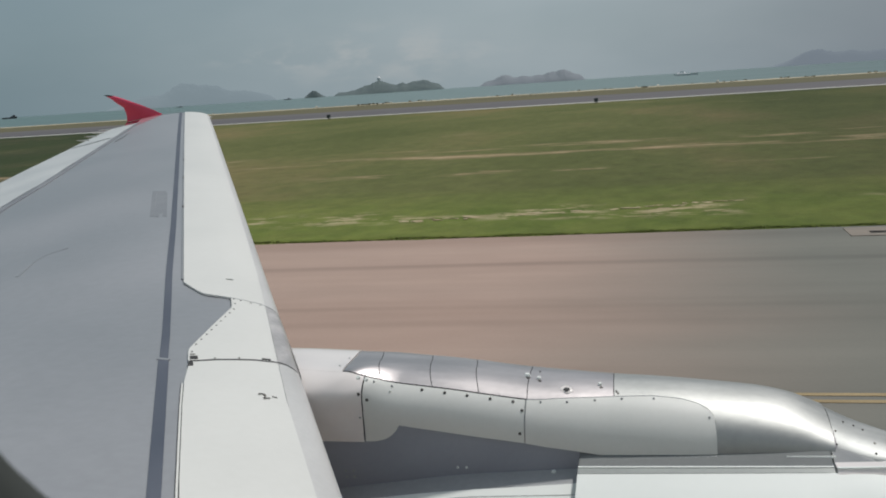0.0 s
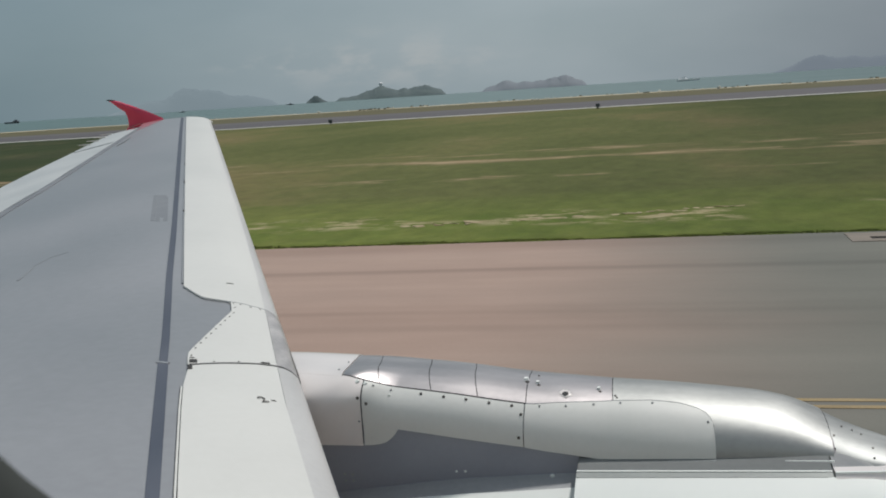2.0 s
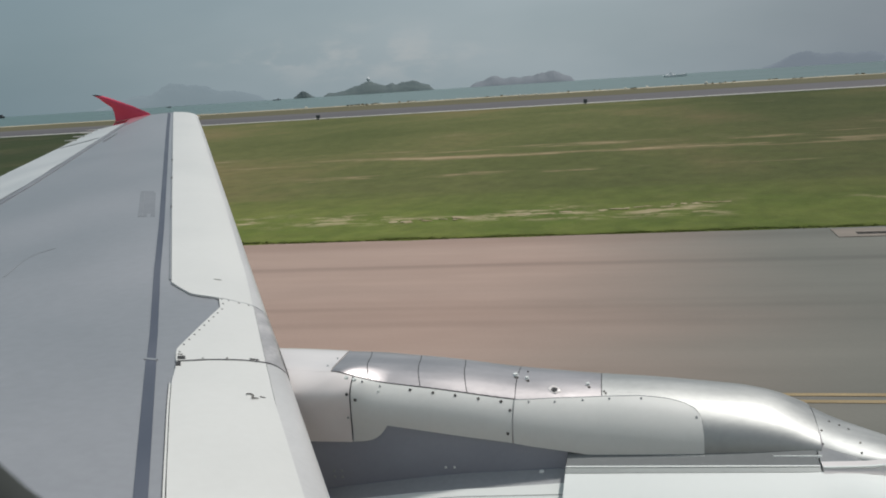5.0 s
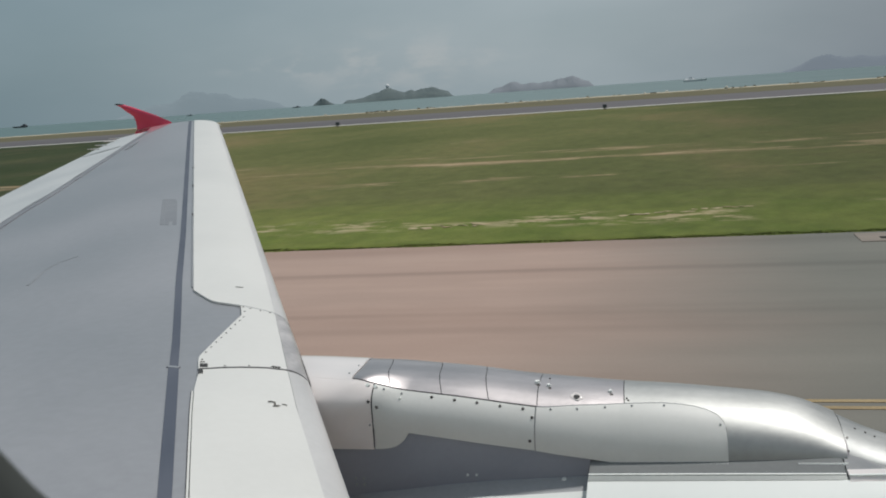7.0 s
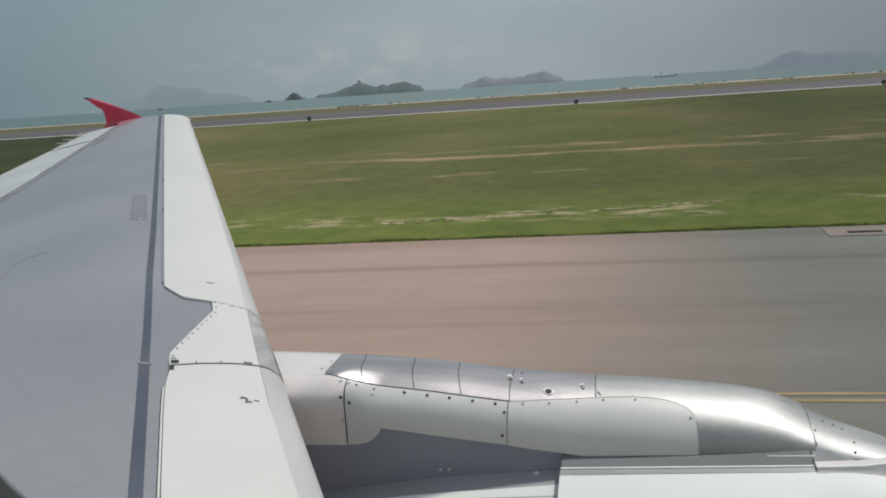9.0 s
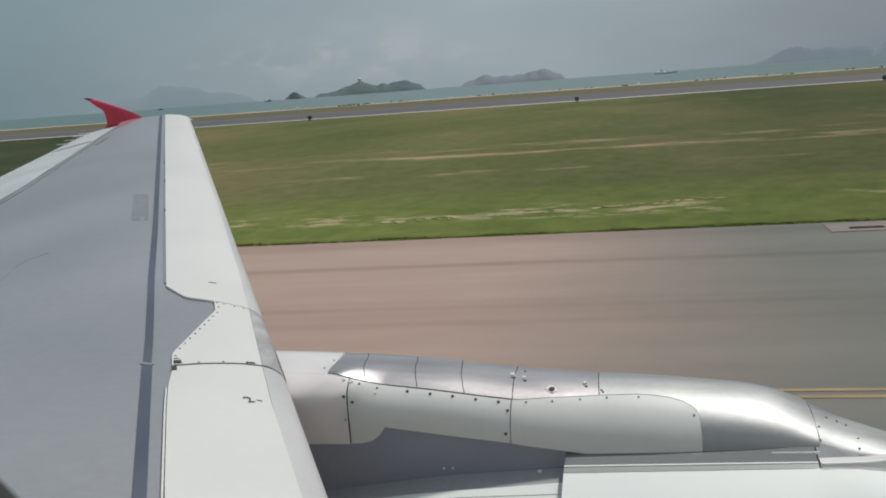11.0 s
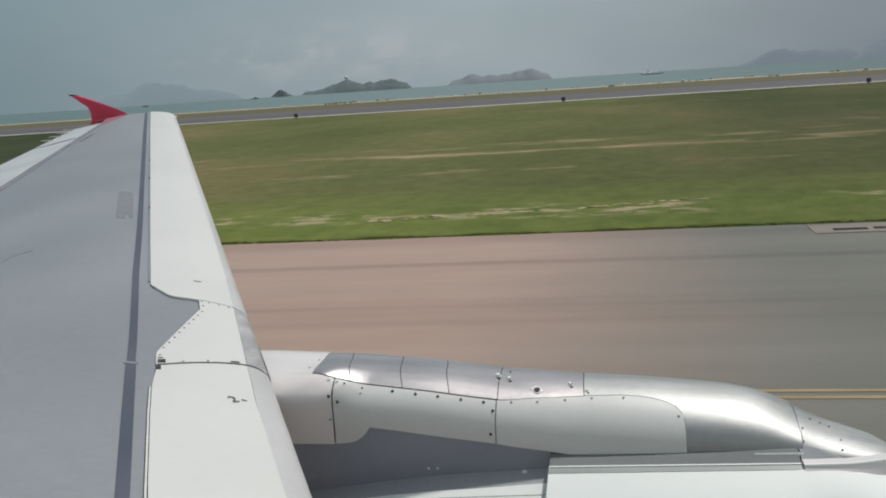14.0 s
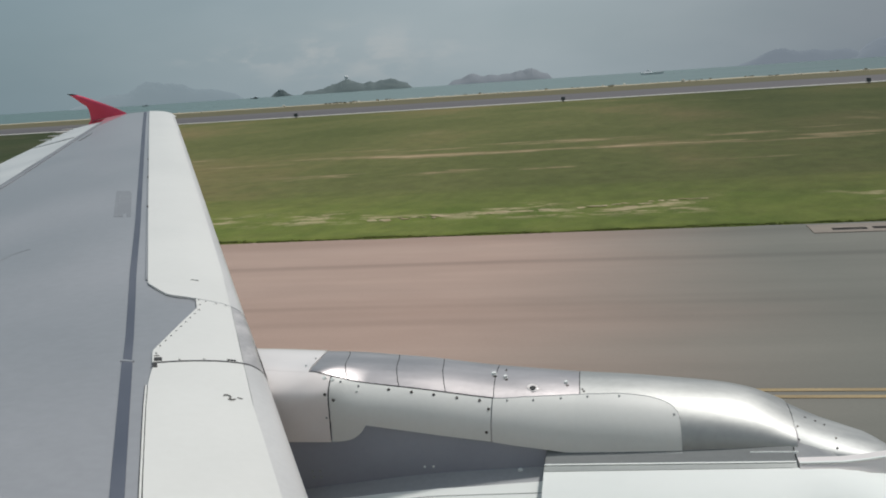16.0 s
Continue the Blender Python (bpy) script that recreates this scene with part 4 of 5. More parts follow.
def engine_part(name, bm, mat, parent=None, label="", smooth=True):
    bm.transform(FULL)
    floor_z = EYE.z - 2.5 * 1.18
    for v in bm.verts:
        if v.co.z < floor_z:                               # flattened underside
            v.co.z = floor_z + (v.co.z - floor_z) * 0.62
    return plane_part(name, bm, mat, parent, label, smooth)


PX = 3.85
PX_X = (-1.9, -1.677, -1.521, -1.351, -1.191, -1.035, -0.901, -0.629, -0.421, -0.265, -0.054, 0.213, 0.36, 0.47, 0.557, 0.67, 0.782, 0.91)
PX_TOP = (-1.084, -1.086, -1.09, -1.100, -1.102, -1.117, -1.125, -1.161, -1.175, -1.186, -1.195, -1.219, -1.239, -1.278, -1.327, -1.369, -1.385, -1.435)
PX_LOW_X = (-1.9, -1.217, -1.075, -0.956, -0.764, -0.59, -0.504, -0.392, -0.322, -0.266, -0.182, 0.116, 0.530, 0.532, 0.676, 0.804, 0.92)
PX_LOW = (-1.250, -1.272, -1.287, -1.303, -1.329, -1.350, -1.365, -1.379, -1.389, -1.397, -1.394, -1.389, -1.381, -1.427, -1.42, -1.405, -1.45)
FAIRING_LOW = -1.356
SKIRT_X = (-1.22, -1.179, -1.149, -1.127, -1.108, -1.091, -1.08, -1.075)
SKIRT_Z = (-1.355, -1.354, -1.349, -1.342, -1.329, -1.313, -1.297, -1.288)
PX_W = (0.28, 0.28, 0.28, 0.28, 0.28, 0.28, 0.28, 0.28, 0.28, 0.28, 0.277, 0.27, 0.261, 0.251, 0.231, 0.195, 0.142, 0.02)
NOSE_JOINT = 0.531


def flow(x, xs, ys):
    """The table's value with its corners rounded off."""
    reach = max(0.004, min(0.09, 0.9 - x))
    return sum(table(x + reach * k / 4, xs, ys) for k in range(-4, 5)) / 9


def pylon_low(x):
    """Lower edge of the pylon's side."""
    return table(x, PX_LOW_X, PX_LOW)


def pylon_round(x):
    """Boxy at the wing, rounder towards the nose."""
    return flow(x, (-1.3, -0.6, 0.1), (0.74, 0.82, 1.0))


def pylon_at(x, a, out=0.0):
    """a: 0 at the lower near edge, 0.5 on the crown, 1 at the lower far edge."""
    zt, zb, w = flow(x, PX_X, PX_TOP), pylon_low(x), flow(x, PX_X, PX_W)
    th, e = math.pi * a, pylon_round(x)
    c, s = math.cos(th), max(0.0, math.sin(th))
    y = math.copysign(abs(c) ** e, c) * w
    z = zb + (zt - zb) * s ** e
    v = Vector((0, -c, s + 0.15)).normalized() * out
    lean = flow(x, (0.5, 0.9), (0.0, 0.17))
    return Vector((x, PX - lean - y + v.y, EYE.z + z + v.z))


def seam_turn(x):
    """The place of the seam between crown and side, as pylon_at takes it."""
    return table(x, (-1.9, -1.407, -1.346, -1.304, -1.248, -1.205, -1.126, -1.079, -0.947, -0.828, -0.695, -0.579, -0.549, -0.451, -0.25, -0.11, -0.052, 0.004, 0.058, 0.093, 0.113, 0.119, 0.1215),
                 (0.34, 0.305, 0.294, 0.287, 0.276, 0.274, 0.274, 0.272, 0.265, 0.262, 0.260, 0.257, 0.261, 0.289, 0.331, 0.346, 0.343, 0.335, 0.313, 0.282, 0.240, 0.200, 0.12))


def ease(v, lo, hi):
    k = min(1.0, max(0.0, (v - lo) / (hi - lo)))
    return k * k * (3 - 2 * k)


def swell(x, a):
    """The crown's shoulder is fuller by the fairing, sits lower at the wing, and falls away forward."""
    aft = 1 - ease(x, -1.42, -1.16)
    low = 1 - ease(x, -1.28, -1.10)
    deep = 1 - ease(x, -1.42, -1.225)
    rise = ease(a, 0.06 - 0.06 * low - 0.22 * deep, 0.34 - 0.19 * low)
    return (0.046 + 0.006 * aft) * (1 - ease(x, -1.32, -1.08)) * rise * (1 - ease(a, 0.37 - 0.26 * aft, 0.50))


def build_pylon():
    xs = lin(-1.9, 0.905, 110)
    pylon = engine_part("pylon", grid_bm(lambda x, a: pylon_at(x, a), xs, lin(0, 1, 33)), M_METAL, None, "brushed metal engine pylon")
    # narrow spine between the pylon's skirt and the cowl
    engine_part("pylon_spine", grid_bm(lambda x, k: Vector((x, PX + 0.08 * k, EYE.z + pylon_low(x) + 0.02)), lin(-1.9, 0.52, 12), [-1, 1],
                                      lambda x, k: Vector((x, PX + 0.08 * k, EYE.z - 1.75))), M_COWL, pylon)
    # crown: separate curved cover plates with open joints that lean aft towards the top
    joints = [(-1.306, 0.11), (-1.155, 0.25), (-0.951, 0.21), (-0.766, 0.19), (-0.579, 0.05), (-0.248, 0.05), (NOSE_JOINT, 0.0), (0.905, 0.0)]

    def lean(joint, a):
        return joint[0] - joint[1] * (a - 0.27)
    for n, (j0, j1) in enumerate(zip(joints, joints[1:])):
        forward = n > 4

        def plate(u, k, out, j0=j0, j1=j1, forward=forward):
            a = 0.3
            for _ in range(4):
                x = lean(j0, a) + 0.0018 + (lean(j1, a) - lean(j0, a) - 0.0036) * u
                low = 0.01 if forward else seam_turn(x) + 0.004
                a = low + (0.98 - low) * k
            return pylon_at(x, a, out + swell(x, a) * (out > 0))
        engine_part("cover_plate", grid_bm(lambda u, k: plate(u, k, 0.004), lin(0, 1, 70 if n == 5 else 22), lin(0, 1, 45),
                                          lambda u, k: plate(u, k, -0.002)), M_CAP if n == 6 else M_CROWN if n == 5 else M_METAL, pylon)
        if n < 6:
            lo = 0.05 if n == 5 else seam_turn(j1[0]) + 0.004 + (0.05 if n == 0 else 0.0)
            engine_part("joint", grid_bm(lambda e, a: pylon_at(lean(j1, a) + 0.0018 * e, a, 0.0032 + swell(lean(j1, a), a)), [-1, 1], lin(lo, 0.95, 33),
                                        lambda e, a: pylon_at(lean(j1, a) + 0.0018 * e, a, -0.002)), M_SEAM, pylon)
    # painted side panels below the seam; the first one, at the wing, hangs deeper
    def side(x, k, out):
        if x > -1.217:
            return pylon_at(x, seam_turn(x) * k, out + (swell(x, seam_turn(x) * k) if out > 0 else 0.0))
        if k < 0.25:
            p = pylon_at(x, 0.0, out + (swell(x, 0.0) * k / 0.25 if out > 0 else 0.0))
            return Vector((x, p.y, p.z + (EYE.z + FAIRING_LOW - p.z) * (1 - k / 0.25)))
        a = seam_turn(x) * (k - 0.25) / 0.75
        return pylon_at(x, a, out + (swell(x, a) if out > 0 else 0.0))
    for x0, x1, n in ((-1.9, -1.219, 70), (-1.214, -0.584, 90), (-0.579, 0.1215, 120)):
        engine_part("side_panel", grid_bm(lambda x, k: side(x, k, 0.007), lin(x0, x1, n), lin(0.0, 1, 33),
                                         lambda x, k: side(x, k, -0.002)), M_FAIRING if x0 < -1.8 else M_PYLON, pylon, "pale grey painted pylon side panel")
    def seam(x, k, out):
        a = seam_turn(x) - 0.0016 + (0.0075 - 0.0025 * ease(x, -0.6, -0.5)) * k
        return pylon_at(x, a, out + (swell(x, a) if out > 0 else 0.0))
    engine_part("seam", grid_bm(lambda x, k: seam(x, k, 0.0080), lin(-1.307, -0.579, 90), [0, 1], lambda x, k: seam(x, k, 0.0)), M_SEAM, pylon)
    engine_part("seam", grid_bm(lambda x, k: seam(x, k, 0.0074), lin(-0.579, 0.119, 90), [0, 1], lambda x, k: seam(x, k, 0.0)), M_MID, pylon)
    for x, wide, mat in ((-1.2172, 0.0022, M_SEAM), (-0.5815, 0.0016, M_MID)):
        engine_part("joint", grid_bm(lambda q, k: side(q - (0.006 * (1 - k) if q > -1 else 0.0), k, 0.0066), [x - wide, x + wide], lin(0.0, 1, 20),
                                    lambda q, k: side(q - (0.006 * (1 - k) if q > -1 else 0.0), k, 0.0)), mat, pylon)
    # rounded skirt below the first side panel
    def skirt(x, k, y):
        top = pylon_low(x) + 0.004
        return Vector((x, PX - 0.28 - y, EYE.z + top + (min(top - 0.002, table(x, SKIRT_X, SKIRT_Z)) - top) * k))
    engine_part("skirt", grid_bm(lambda x, k: skirt(x, k, 0.0035), lin(-1.214, -1.0755, 30), lin(0, 1, 6), lambda x, k: skirt(x, k, -0.012)), M_PYLON, pylon)
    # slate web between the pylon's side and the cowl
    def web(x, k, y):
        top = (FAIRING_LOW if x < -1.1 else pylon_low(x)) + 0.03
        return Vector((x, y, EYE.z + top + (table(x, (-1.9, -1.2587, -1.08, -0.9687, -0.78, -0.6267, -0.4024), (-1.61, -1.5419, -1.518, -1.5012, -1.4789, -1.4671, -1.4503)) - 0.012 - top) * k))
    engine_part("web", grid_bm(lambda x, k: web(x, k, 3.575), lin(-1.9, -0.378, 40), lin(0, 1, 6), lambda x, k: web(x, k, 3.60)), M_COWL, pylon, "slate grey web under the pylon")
    for x, z in ((-0.852, -1.457), (-0.817, -1.456), (-1.310, -1.481), (-1.278, -1.481), (-1.308, -1.507), (-1.276, -1.507)):
        bm = bmesh.new()
        bmesh.ops.create_cone(bm, cap_ends=True, segments=10, radius1=0.0055, radius2=0.004, depth=0.005, matrix=Matrix.Translation((x, 3.573, EYE.z + z)) @ pose(0, 0, 0, 90, 0, 0))
        engine_part("latch", bm, M_NACELLE if x > -1 else M_PALE, pylon, smooth=False)
    # pale fairing where the pylon meets the slat
    def crown_fairing(u, k, out):
        a = 0.3
        for _ in range(4):
            x = -1.9 + (lean(joints[0], a) - 0.0015 + 1.9) * u
            a = seam_turn(x) + (1 - 2 * seam_turn(x)) * k
        return pylon_at(x, a, out + (swell(x, a) if out > 0 else 0.0))
    engine_part("front_fairing", grid_bm(lambda u, k: crown_fairing(u, k, 0.0075), lin(0, 1, 70), lin(0, 1, 60),
                                         lambda u, k: crown_fairing(u, k, -0.002)), M_FAIRING, pylon, "pinkish white fairing behind the slat")

    def button(name, x, a, r, mat, out=0.0075, thick=0.006, segments=10, label=""):
        out += swell(x, a)
        p = pylon_at(x, a, out)
        up = (pylon_at(x, a, out + 0.02) - p).to_track_quat("Z", "Y").to_matrix().to_4x4()
        bm = bmesh.new()
        bmesh.ops.create_cone(bm, cap_ends=True, segments=segments, radius1=r, radius2=r * 0.72, depth=thick, matrix=Matrix.Translation(p) @ up)
        return engine_part(name, bm, mat, pylon, label, smooth=False)

    # fasteners along the seam and the joints
    for x, a in ((-0.987, 0.236), (-0.896, 0.232), (-0.808, 0.233), (-0.718, 0.232), (-0.630, 0.232), (-0.593, 0.180), (-0.600, 0.040), (-1.229, 0.146), (-1.198, 0.120)):
        button("bolt", x, a, 0.0070, M_BOLT)
    for x, a in ((-1.178, 0.248), (-1.108, 0.240), (-0.525, 0.250), (-0.426, 0.268), (-0.322, 0.295), (-0.222, 0.316), (-0.103, 0.326), (0.098, 0.225), (-1.229, 0.012)):
        button("bolt", x, a, 0.0050, M_MID)
    for x, a in ((-1.346, 0.490), (-1.345, 0.371)):
        button("bolt", x, a, 0.0045, M_MID, 0.0085, 0.004)
    for x, a in ((-1.240, 0.252), (-1.2105, 0.250)):
        button("patch_plate", x, a, 0.0115, M_NACELLE, 0.0085, 0.004, 4, "small bright square plate")
    button("bolt", -1.111, 0.202, 0.0050, M_NACELLE, 0.009)
    # domed bright fasteners on the crown, each with a dark disc for its shadow
    for x, a, r in ((-0.597, 0.470, 0.0125), (-0.548, 0.445, 0.0095), (-0.308, 0.422, 0.0090)):
        button("fastener_shadow", x + 0.006, a - 0.022, r * 0.75, M_BOLT, 0.005, 0.003, 14)
        button("fastener", x, a, r, M_NACELLE, 0.008, 0.010, 14, "domed bright fastener")
    for x, a in ((-0.555, 0.515), (-0.243, 0.372), (-0.236, 0.358), (0.583, 0.462), (0.619, 0.480), (0.649, 0.475), (0.543, 0.308), (0.538, 0.190), (0.538, 0.068), (0.673, 0.319), (0.668, 0.188)):
        button("bolt", x, a, 0.0045, M_BOLT, 0.005, 0.005)
    # torn open access port: a dark hole in a ragged bright rim
    p = pylon_at(-0.433, 0.359, 0.005)
    up = (pylon_at(-0.433, 0.359, 0.03) - p).to_track_quat("Z", "Y").to_matrix().to_4x4()
    rng = random.Random(3)
    bm = bmesh.new()
    rim = bmesh.ops.create_cone(bm, cap_ends=True, segments=18, radius1=0.027, radius2=0.022, depth=0.006, matrix=Matrix.Translation(p) @ up)
    for v in rim["verts"]:
        v.co = p + (v.co - p) * rng.uniform(0.78, 1.15)
    engine_part("access_port", bm, M_FAIRING, pylon, "bright ragged rim of an access port")
    bm = bmesh.new()
    hole = bmesh.ops.create_cone(bm, cap_ends=True, segments=14, radius1=0.0125, radius2=0.0115, depth=0.007, matrix=Matrix.Translation(p + Vector((0.001, -0.003, 0.001))) @ up)
    for v in hole["verts"]:
        v.co = p + (v.co - p) * rng.uniform(0.85, 1.1)
    engine_part("port_hole", bm, M_SEAM, pylon)
    # thin bright lips at the foot of the pylon
    for x0, x1 in ((-0.20, 0.1215), (0.36, 0.525)):
        engine_part("lip", grid_bm(lambda x, k: Vector((x, PX - 0.290 - 0.004 * k, EYE.z + pylon_low(x) + 0.004 - 0.007 * k)), lin(x0, x1, 8), [0, 1],
                                  lambda x, k: Vector((x, PX - 0.278, EYE.z + pylon_low(x) + 0.002 - 0.007 * k))), M_NACELLE, pylon)
    return pylon


build_pylon()


# ---- engine nacelle ----
N_AXIS = EYE.z - 2.5
N_X = (-2.6, -1.9, -1.2587, -1.08, -0.9687, -0.78, -0.6267, -0.4024, -0.383, -0.377, 0.514, 0.58, 0.65, 0.7, 0.75, 2.0, 2.45, 2.62)
N_R = (0.72, 0.90, 0.9967, 1.0198, 1.036, 1.0575, 1.0689, 1.0851, 1.0865, 1.145, 1.157, 1.128, 1.104, 1.091, 1.085, 1.07, 1.02, 0.93)


def toe(x):
    """How far the forward barrel stands towards the fuselage."""
    return table(x, (0.514, 0.75), (0.0, 0.40))


def cowl(x, side, lift=0.0):
    """side: metres to the near side of the crest, measured level, up to the shoulder; past that in turns round the barrel."""
    r = table(x, N_X, N_R) + lift
    drop = table(x, (0.514, 0.58), (0.0, 0.45)) * max(0.0, -r * math.sin(side)) * max(0.0, math.cos(side))
    return Vector((x, PX - toe(x) * max(0.0, math.cos(side)) ** 2 - r * math.sin(side), N_AXIS + r * math.cos(side) - drop))


def turn(x, offset):
    offset -= toe(x)
    return math.asin(max(-1.0, min(1.0, offset / table(x, N_X, N_R))))


def cowl_panel(name, x0, x1, o0, o1, mat, parent, lift=0.0, label="", n=16, m=8):
    """A panel between two lines along the barrel; each line is a distance from the crest, or a pair of tables of it along x."""
    def line(o, x):
        return turn(x, table(x, *o) if isinstance(o, tuple) else o)
    return engine_part(name, grid_bm(lambda x, k: cowl(x, line(o0, x) + (line(o1, x) - line(o0, x)) * k, lift), lin(x0, x1, n), lin(0, 1, m),
                                    lambda x, k: cowl(x, line(o0, x) + (line(o1, x) - line(o0, x)) * k, lift - 0.02)), mat, parent, label)


def shifted(o, by):
    return o[0], tuple(v + by for v in o[1])


def build_engine():
    engine = engine_part("engine_nacelle", grid_bm(lambda x, a: cowl(x, a, -0.015), sorted([-2.6, -0.384, -0.3765, *lin(-1.9, 2.0, 40), 2.2, 2.45, 2.62]), lin(0, 2 * math.pi, 73)), M_NACELLE,
                        None, "white painted jet engine nacelle under the wing")
    white = ((-1.14, -0.84, -0.65, -0.39), (0.361, 0.368, 0.370, 0.363))
    rail_up, rail_low = ((-0.375, 0.51), (0.362, 0.349)), ((-0.375, 0.51), (0.400, 0.383))
    cowl_panel("reverser_top", -2.3, -0.383, -0.35, 0.279, M_COWL, engine, 0.0, "dark grey upper reverser cowl", n=30, m=20)
    cowl_panel("reverser_edge", -2.3, -0.383, 0.2795, white, M_BAND, engine, 0.002, n=30)
    cowl_panel("reverser_side", -2.3, -0.383, shifted(white, 0.0012), 0.80, M_NACELLE, engine, 0.006, "white cowl side", n=30, m=12)
    cowl_panel("cowl_top", -0.377, 0.510, -0.35, shifted(rail_up, -0.001), M_CHANNEL, engine, 0.0, "dark grey upper cowl", m=20)
    cowl_panel("cowl_edge", -0.377, 0.510, rail_up, shifted(rail_up, 0.006), M_NACELLE, engine, 0.009)
    cowl_panel("cowl_rail", -0.377, 0.510, shifted(rail_up, 0.007), shifted(rail_low, -0.004), M_PALE, engine, 0.006, "pale grey rail along the cowl")
    cowl_panel("fan_cowl", -0.377, 2.2, shifted(rail_low, 0.001), 0.9, M_NACELLE, engine, 0.008, "white fan cowl door", n=40, m=14)
    cowl_panel("cowl_seam", -0.377, 2.2, shifted(rail_low, -0.003), shifted(rail_low, 0.0), M_SEAM, engine, 0.004, n=30, m=2)
    cowl_panel("inlet_top", 0.516, 1.5, -0.35, 0.349, M_MID, engine, 0.0, "mid grey forward cowl", m=16)
    def rail_top(x):
        return table(x, (0.518, 0.67, 0.736, 0.798, 1.0), (-1.388, -1.381, -1.372, -1.361, -1.33))
    engine_part("inlet_rail", grid_bm(lambda x, k: Vector((x, 3.446 + 0.026 * k, EYE.z - 1.412 * (1 - k) + rail_top(x) * k)), lin(0.517, 1.0, 14), [0, 1],
                                      lambda x, k: Vector((x, 3.50 + 0.03 * k, EYE.z - 1.412 * (1 - k) + rail_top(x) * k))), M_FAIRING, engine, "pale tapered rail under the pylon nose")
    engine_part("rail_edge", grid_bm(lambda x, k: Vector((x, 3.468 + 0.01 * k, EYE.z + rail_top(x) + 0.004)), lin(0.517, 1.0, 14), [0, 1],
                                     lambda x, k: Vector((x, 3.468 + 0.01 * k, EYE.z + rail_top(x) - 0.001))), M_NACELLE, engine)
    cowl_panel("cowl_seam", -2.3, -0.383, ((-0.84, -0.39), (0.404, 0.4185)), ((-0.84, -0.39), (0.4065, 0.421)), M_PALE, engine, 0.0075, n=30, m=2)
    engine_part("joint", grid_bm(lambda x, k: cowl(x, turn(x, 0.30 + 0.57 * k), 0.007), [-0.383, -0.377], lin(0, 1, 20)), M_SEAM, engine)
    for x, o in ((-0.477, 0.293),):
        p = cowl(x, turn(x, o), 0.003)
        bm = bmesh.new()
        bmesh.ops.create_cone(bm, cap_ends=True, segments=10, radius1=0.011, radius2=0.008, depth=0.008, matrix=Matrix.Translation(p) @ pose(0, 0, 0, turn(x, o) * 57.3, 0, 0))
        engine_part("latch", bm, M_NACELLE, engine, smooth=False)
    return engine


build_engine()


# ---- fuselage shell with the cabin window ----
def build_fuselage():
    radius, cy, cz = 1.98, -1.83, EYE.z - 0.30

    def shell(x, a, r):
        return Vector((x, cy + r * math.cos(a), cz + r * math.sin(a)))
    a_low, a_high = math.asin((-0.24 + 0.30) / radius), math.asin((0.24 + 0.30) / radius)
    ang = sorted([a_low, a_high, (a_low + a_high) / 2] + [a_low - d for d in lin(0.1, 3.0, 26)] + [a_high + d for d in lin(0.1, 2.9, 26)])
    ang = [a for a in ang if a_high - 2 * math.pi < a] 
    xs = [-11, -8, -5, -3, -1.5, -0.6, -0.17, 0.17, 0.6, 1.5, 3, 5, 8]
    bm = bmesh.new()
    for r in (radius, radius - 0.09):
        rows = [[bm.verts.new(shell(x, a, r)) for a in ang] for x in xs]
        for i in range(len(xs) - 1):
            for j in range(len(ang)):
                j2 = (j + 1) % len(ang)
                if xs[i] == -0.17 and ang[j] >= a_low - 1e-6 and ang[j] < a_high - 1e-6:
                    continue
                bm.faces.new((rows[i][j], rows[i + 1][j], rows[i + 1][j2], rows[i][j2]))
    body = plane_part("fuselage", bm, M_NACELLE, None, "white fuselage shell round the cabin")
    for x in (-11, 8):
        bm = bmesh.new()
        bmesh.ops.create_circle(bm, cap_ends=True, segments=56, radius=radius, matrix=Matrix.Translation((x, cy, cz)) @ pose(0, 0, 0, 0, 90, 0))
        plane_part("bulkhead", bm, M_CABIN, body)

    # window surround: an opening with wide round corners in a square plate
    def ring(n, k, y, grow=1.0):
        pts = []
        for i in range(n):
            t = 2 * math.pi * i / n
            c, s = math.cos(t), math.sin(t)
            r = 0.118
            rx = -0.0349 + math.copysign(0.0349, c) + r * c * grow
            rz = 0.0815 + math.copysign(0.0839, s) + r * s * grow
            q = 0.30 / max(abs(c), abs(s) * 0.30 / 0.40)
            pts.append(Vector((rx + (c * q - rx) * k, y, EYE.z + rz + (s * q - rz) * k)))
        return pts
    bm = bmesh.new()
    loops = [[bm.verts.new(p) for p in ring(64, k, y, grow)] for k, y, grow in ((1.0, 0.205, 1.0), (0.2, 0.203, 1.05), (0.0, 0.198, 1.02), (0.0, 0.195, 1.0), (0.0, 0.19, 1.02), (0.0, 0.165, 1.30), (0.1, 0.15, 1.5), (1.0, 0.14, 1.0))]
    for a, b in zip(loops, loops[1:]):
        for i in range(64):
            bm.faces.new((a[i], a[(i + 1) % 64], b[(i + 1) % 64], b[i]))
    plane_part("window_frame", bm, M_CABIN, body, "dark rounded cabin window frame")


build_fuselage()


# ---- small marks on the wing ----
def on_wing(s, y, lift=0.0135):
    """A frame on the wing skin: x aft along the chord, y outboard, z out of the skin."""
    p = wing_at(s, y, lift)
    aft = (wing_at(s + 0.01, y, lift) - p).normalized()
    out = (wing_at(s, y + 0.05, lift) - wing_at(s, y - 0.05, lift)).normalized()
    up = out.cross(aft).normalized()
    if up.z < 0:
        up = -up
    out = up.cross(aft).normalized()
    m = Matrix((aft, out, up)).transposed().to_4x4()
    m.translation = p
    return m


def shared(name, me, m, parent):
    ob = new(name, me)
    ob.parent = parent
    ob.matrix_basis = BASE @ m
    return ob


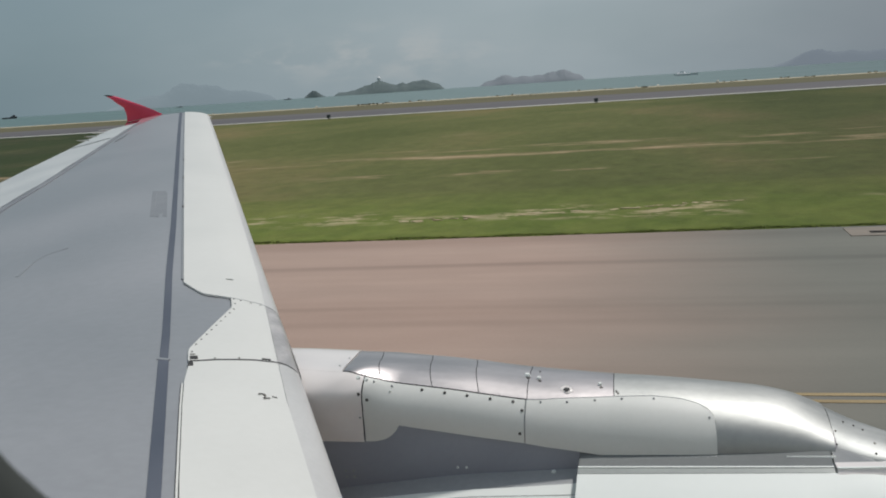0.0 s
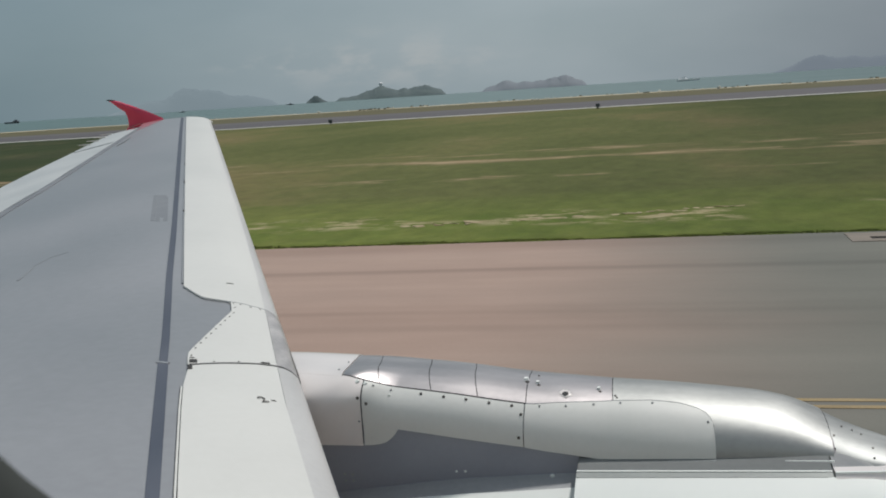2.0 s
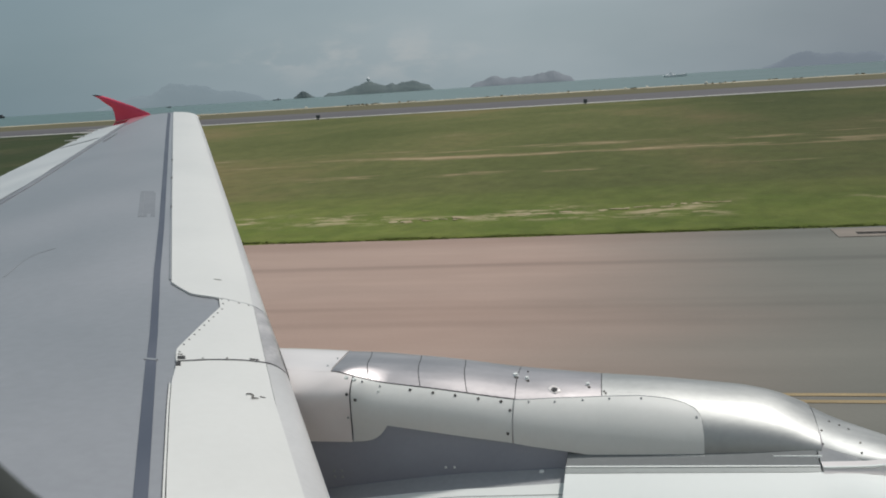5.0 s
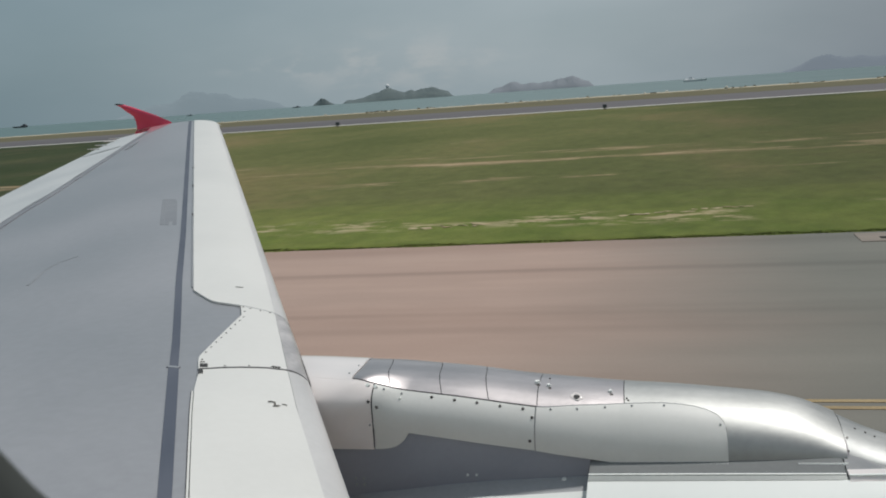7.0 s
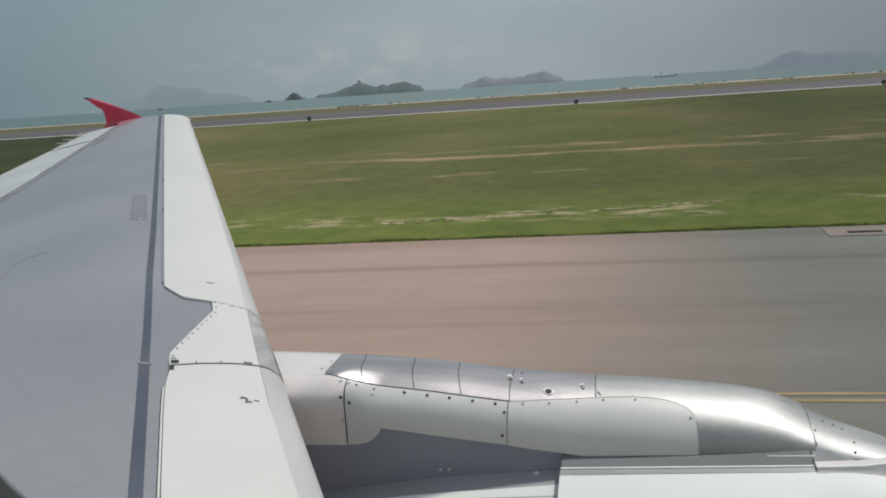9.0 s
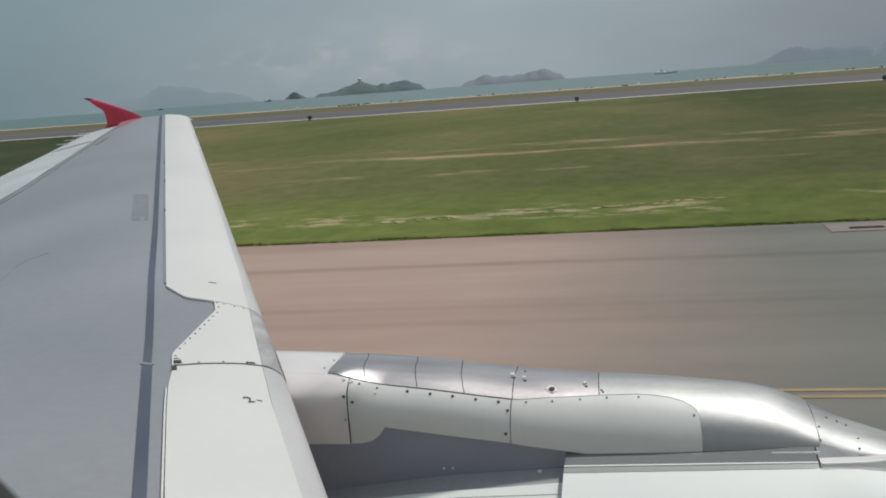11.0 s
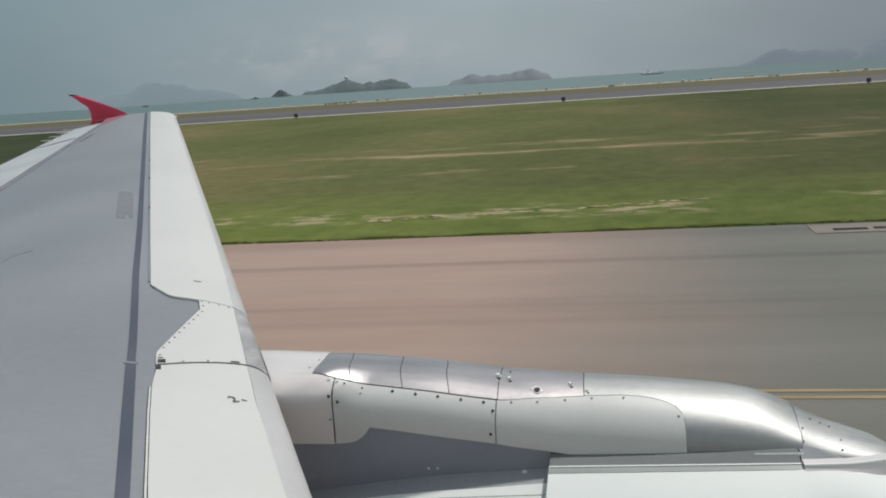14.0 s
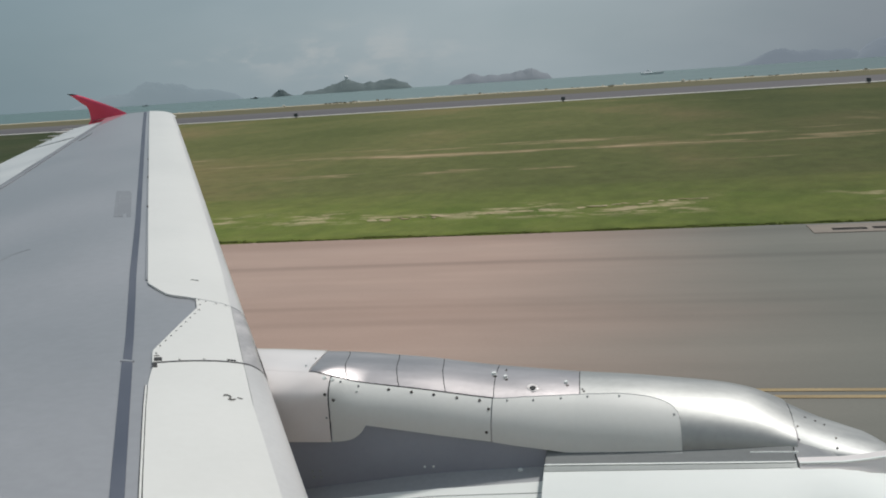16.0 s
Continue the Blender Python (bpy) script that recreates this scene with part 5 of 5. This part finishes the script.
def mark_mesh(name, bm, mat):
    me = bpy.data.meshes.new(name)
    bmesh.ops.recalc_face_normals(bm, faces=bm.faces)
    bm.to_mesh(me)
    bm.free()
    me.materials.append(mat)
    return me


def build_marks():
    bm = bmesh.new()
    bmesh.ops.create_cone(bm, cap_ends=True, segments=8, radius1=0.0052, radius2=0.004, depth=0.003)
    rivet = mark_mesh("rivet", bm, M_BOLT)
    # along the slanted edge of the panel by the pylon
    for k in range(9):
        y = 4.06 + 0.657 * k / 8
        shared("rivet", rivet, on_wing(table(y, (4.06, 4.28, 4.5, 4.717), (0.515, 0.437, 0.361, 0.285)), y), wing)
    for s, y in ((0.537, 3.956), (0.272, 4.817), (0.275, 4.895)):
        shared("rivet", rivet, on_wing(s, y), wing)
    # along the slat joint and the outer slat's end
    for s in (0.429, 0.31):
        shared("rivet", rivet, on_wing(s, inner_end(s) + 0.018), wing)
    for s in (0.235, 0.176, 0.12):
        shared("rivet", rivet, on_wing(s, outer_end(s) - 0.03), wing)
    # dark latches where the joint meets the rear edge
    latch = mark_mesh("slat_latch", box_bm(-0.014, 0.014, -0.016, 0.016, -0.004, 0.002, 0.001), M_SEAM)
    shared("slat_latch", latch, on_wing(0.530, 3.885) @ pose(0, 0, 0, 0, 0, 27) @ Matrix.Diagonal((1.2, 1.3, 1, 1)), wing)
    shared("slat_latch", latch, on_wing(0.547, 3.803) @ pose(0, 0, 0, 0, 0, 27) @ Matrix.Diagonal((0.75, 1.5, 1, 1)), wing)
    stopper = mark_mesh("joint_stop", box_bm(-0.006, 0.006, -0.008, 0.008, -0.003, 0.002, 0.001), M_SEAM)
    for s in (0.19, 0.175, 0.16):
        shared("joint_stop", stopper, on_wing(s, inner_end(s) + 0.02), wing)
    # the open joint between the slats
    plane_part("slat_joint", grid_bm(lambda s, k: wing_at(s, inner_end(s) + 0.008 * k, 0.0125), lin(0.0, 0.55, 30), [-1, 1],
                                     lambda s, k: wing_at(s, inner_end(s) + 0.008 * k, 0.0)), M_SEAM, wing, "dark open joint between the slats")
    plane_part("slat_joint", grid_bm(lambda s, k: wing_at(s, outer_end(s) - 0.004 + 0.004 * k, 0.0125), lin(0.0, 0.29, 20), [-1, 1],
                                     lambda s, k: wing_at(s, outer_end(s) - 0.004 + 0.004 * k, 0.0)), M_MID, wing)
    # pale patch across the stripe
    shared("stripe_patch", mark_mesh("stripe_patch", box_bm(-0.028, 0.030, -0.011, 0.011, -0.004, 0.0025, 0.001), M_GREY), on_wing(spar_line(3.845), 3.845, 0.002), wing)
    # the slat number, and bars for marks too small to read
    curve = bpy.data.curves.new("slat_number", "FONT")
    curve.body, curve.size, curve.extrude = "2", 0.078, 0.0008
    curve.align_x, curve.align_y = "CENTER", "CENTER"
    text = bpy.data.objects.new("slat_number", curve)
    scene.collection.objects.link(text)
    bpy.context.view_layer.update()
    me = bpy.data.meshes.new_from_object(text)
    bpy.data.objects.remove(text)
    me.materials.clear()
    me.materials.append(M_BOLT)
    shared("slat_number", me, on_wing(0.231, 3.617, 0.016) @ pose(0, 0, 0, 0, 0, 229), wing)
    bar = mark_mesh("small_mark", box_bm(-0.011, 0.011, -0.004, 0.004, -0.001, 0.001), M_BOLT)
    for s, y in ((0.184, 3.652), (0.535, 3.925), (0.285, 5.265), (0.262, 5.275)):
        shared("small_mark", bar, on_wing(s, y) @ pose(0, 0, 0, 0, 0, 27), wing)


build_marks()


# ---- main landing gear, on which the airliner stands ----
def build_gear():
    bm = bmesh.new()
    bmesh.ops.create_cone(bm, cap_ends=True, segments=16, radius1=0.11, radius2=0.14, depth=2.2, matrix=Matrix.Translation((-3.6, 1.6, 1.75)))
    leg = plane_part("landing_gear", bm, M_PALE, None, "grey landing gear leg with two tyres")
    for y in (1.25, 1.95):
        bm = bmesh.new()
        bmesh.ops.create_cone(bm, cap_ends=True, segments=32, radius1=0.58, radius2=0.58, depth=0.42, matrix=pose(-3.6, y, 0.584, 90, 0, 0))
        bmesh.ops.bevel(bm, geom=[e for e in bm.edges if len(e.link_faces) == 2 and e.calc_face_angle(0) > 1.0], offset=0.1, segments=4, affect="EDGES")
        plane_part("tyre", bm, M_SEAM, leg)


build_gear()
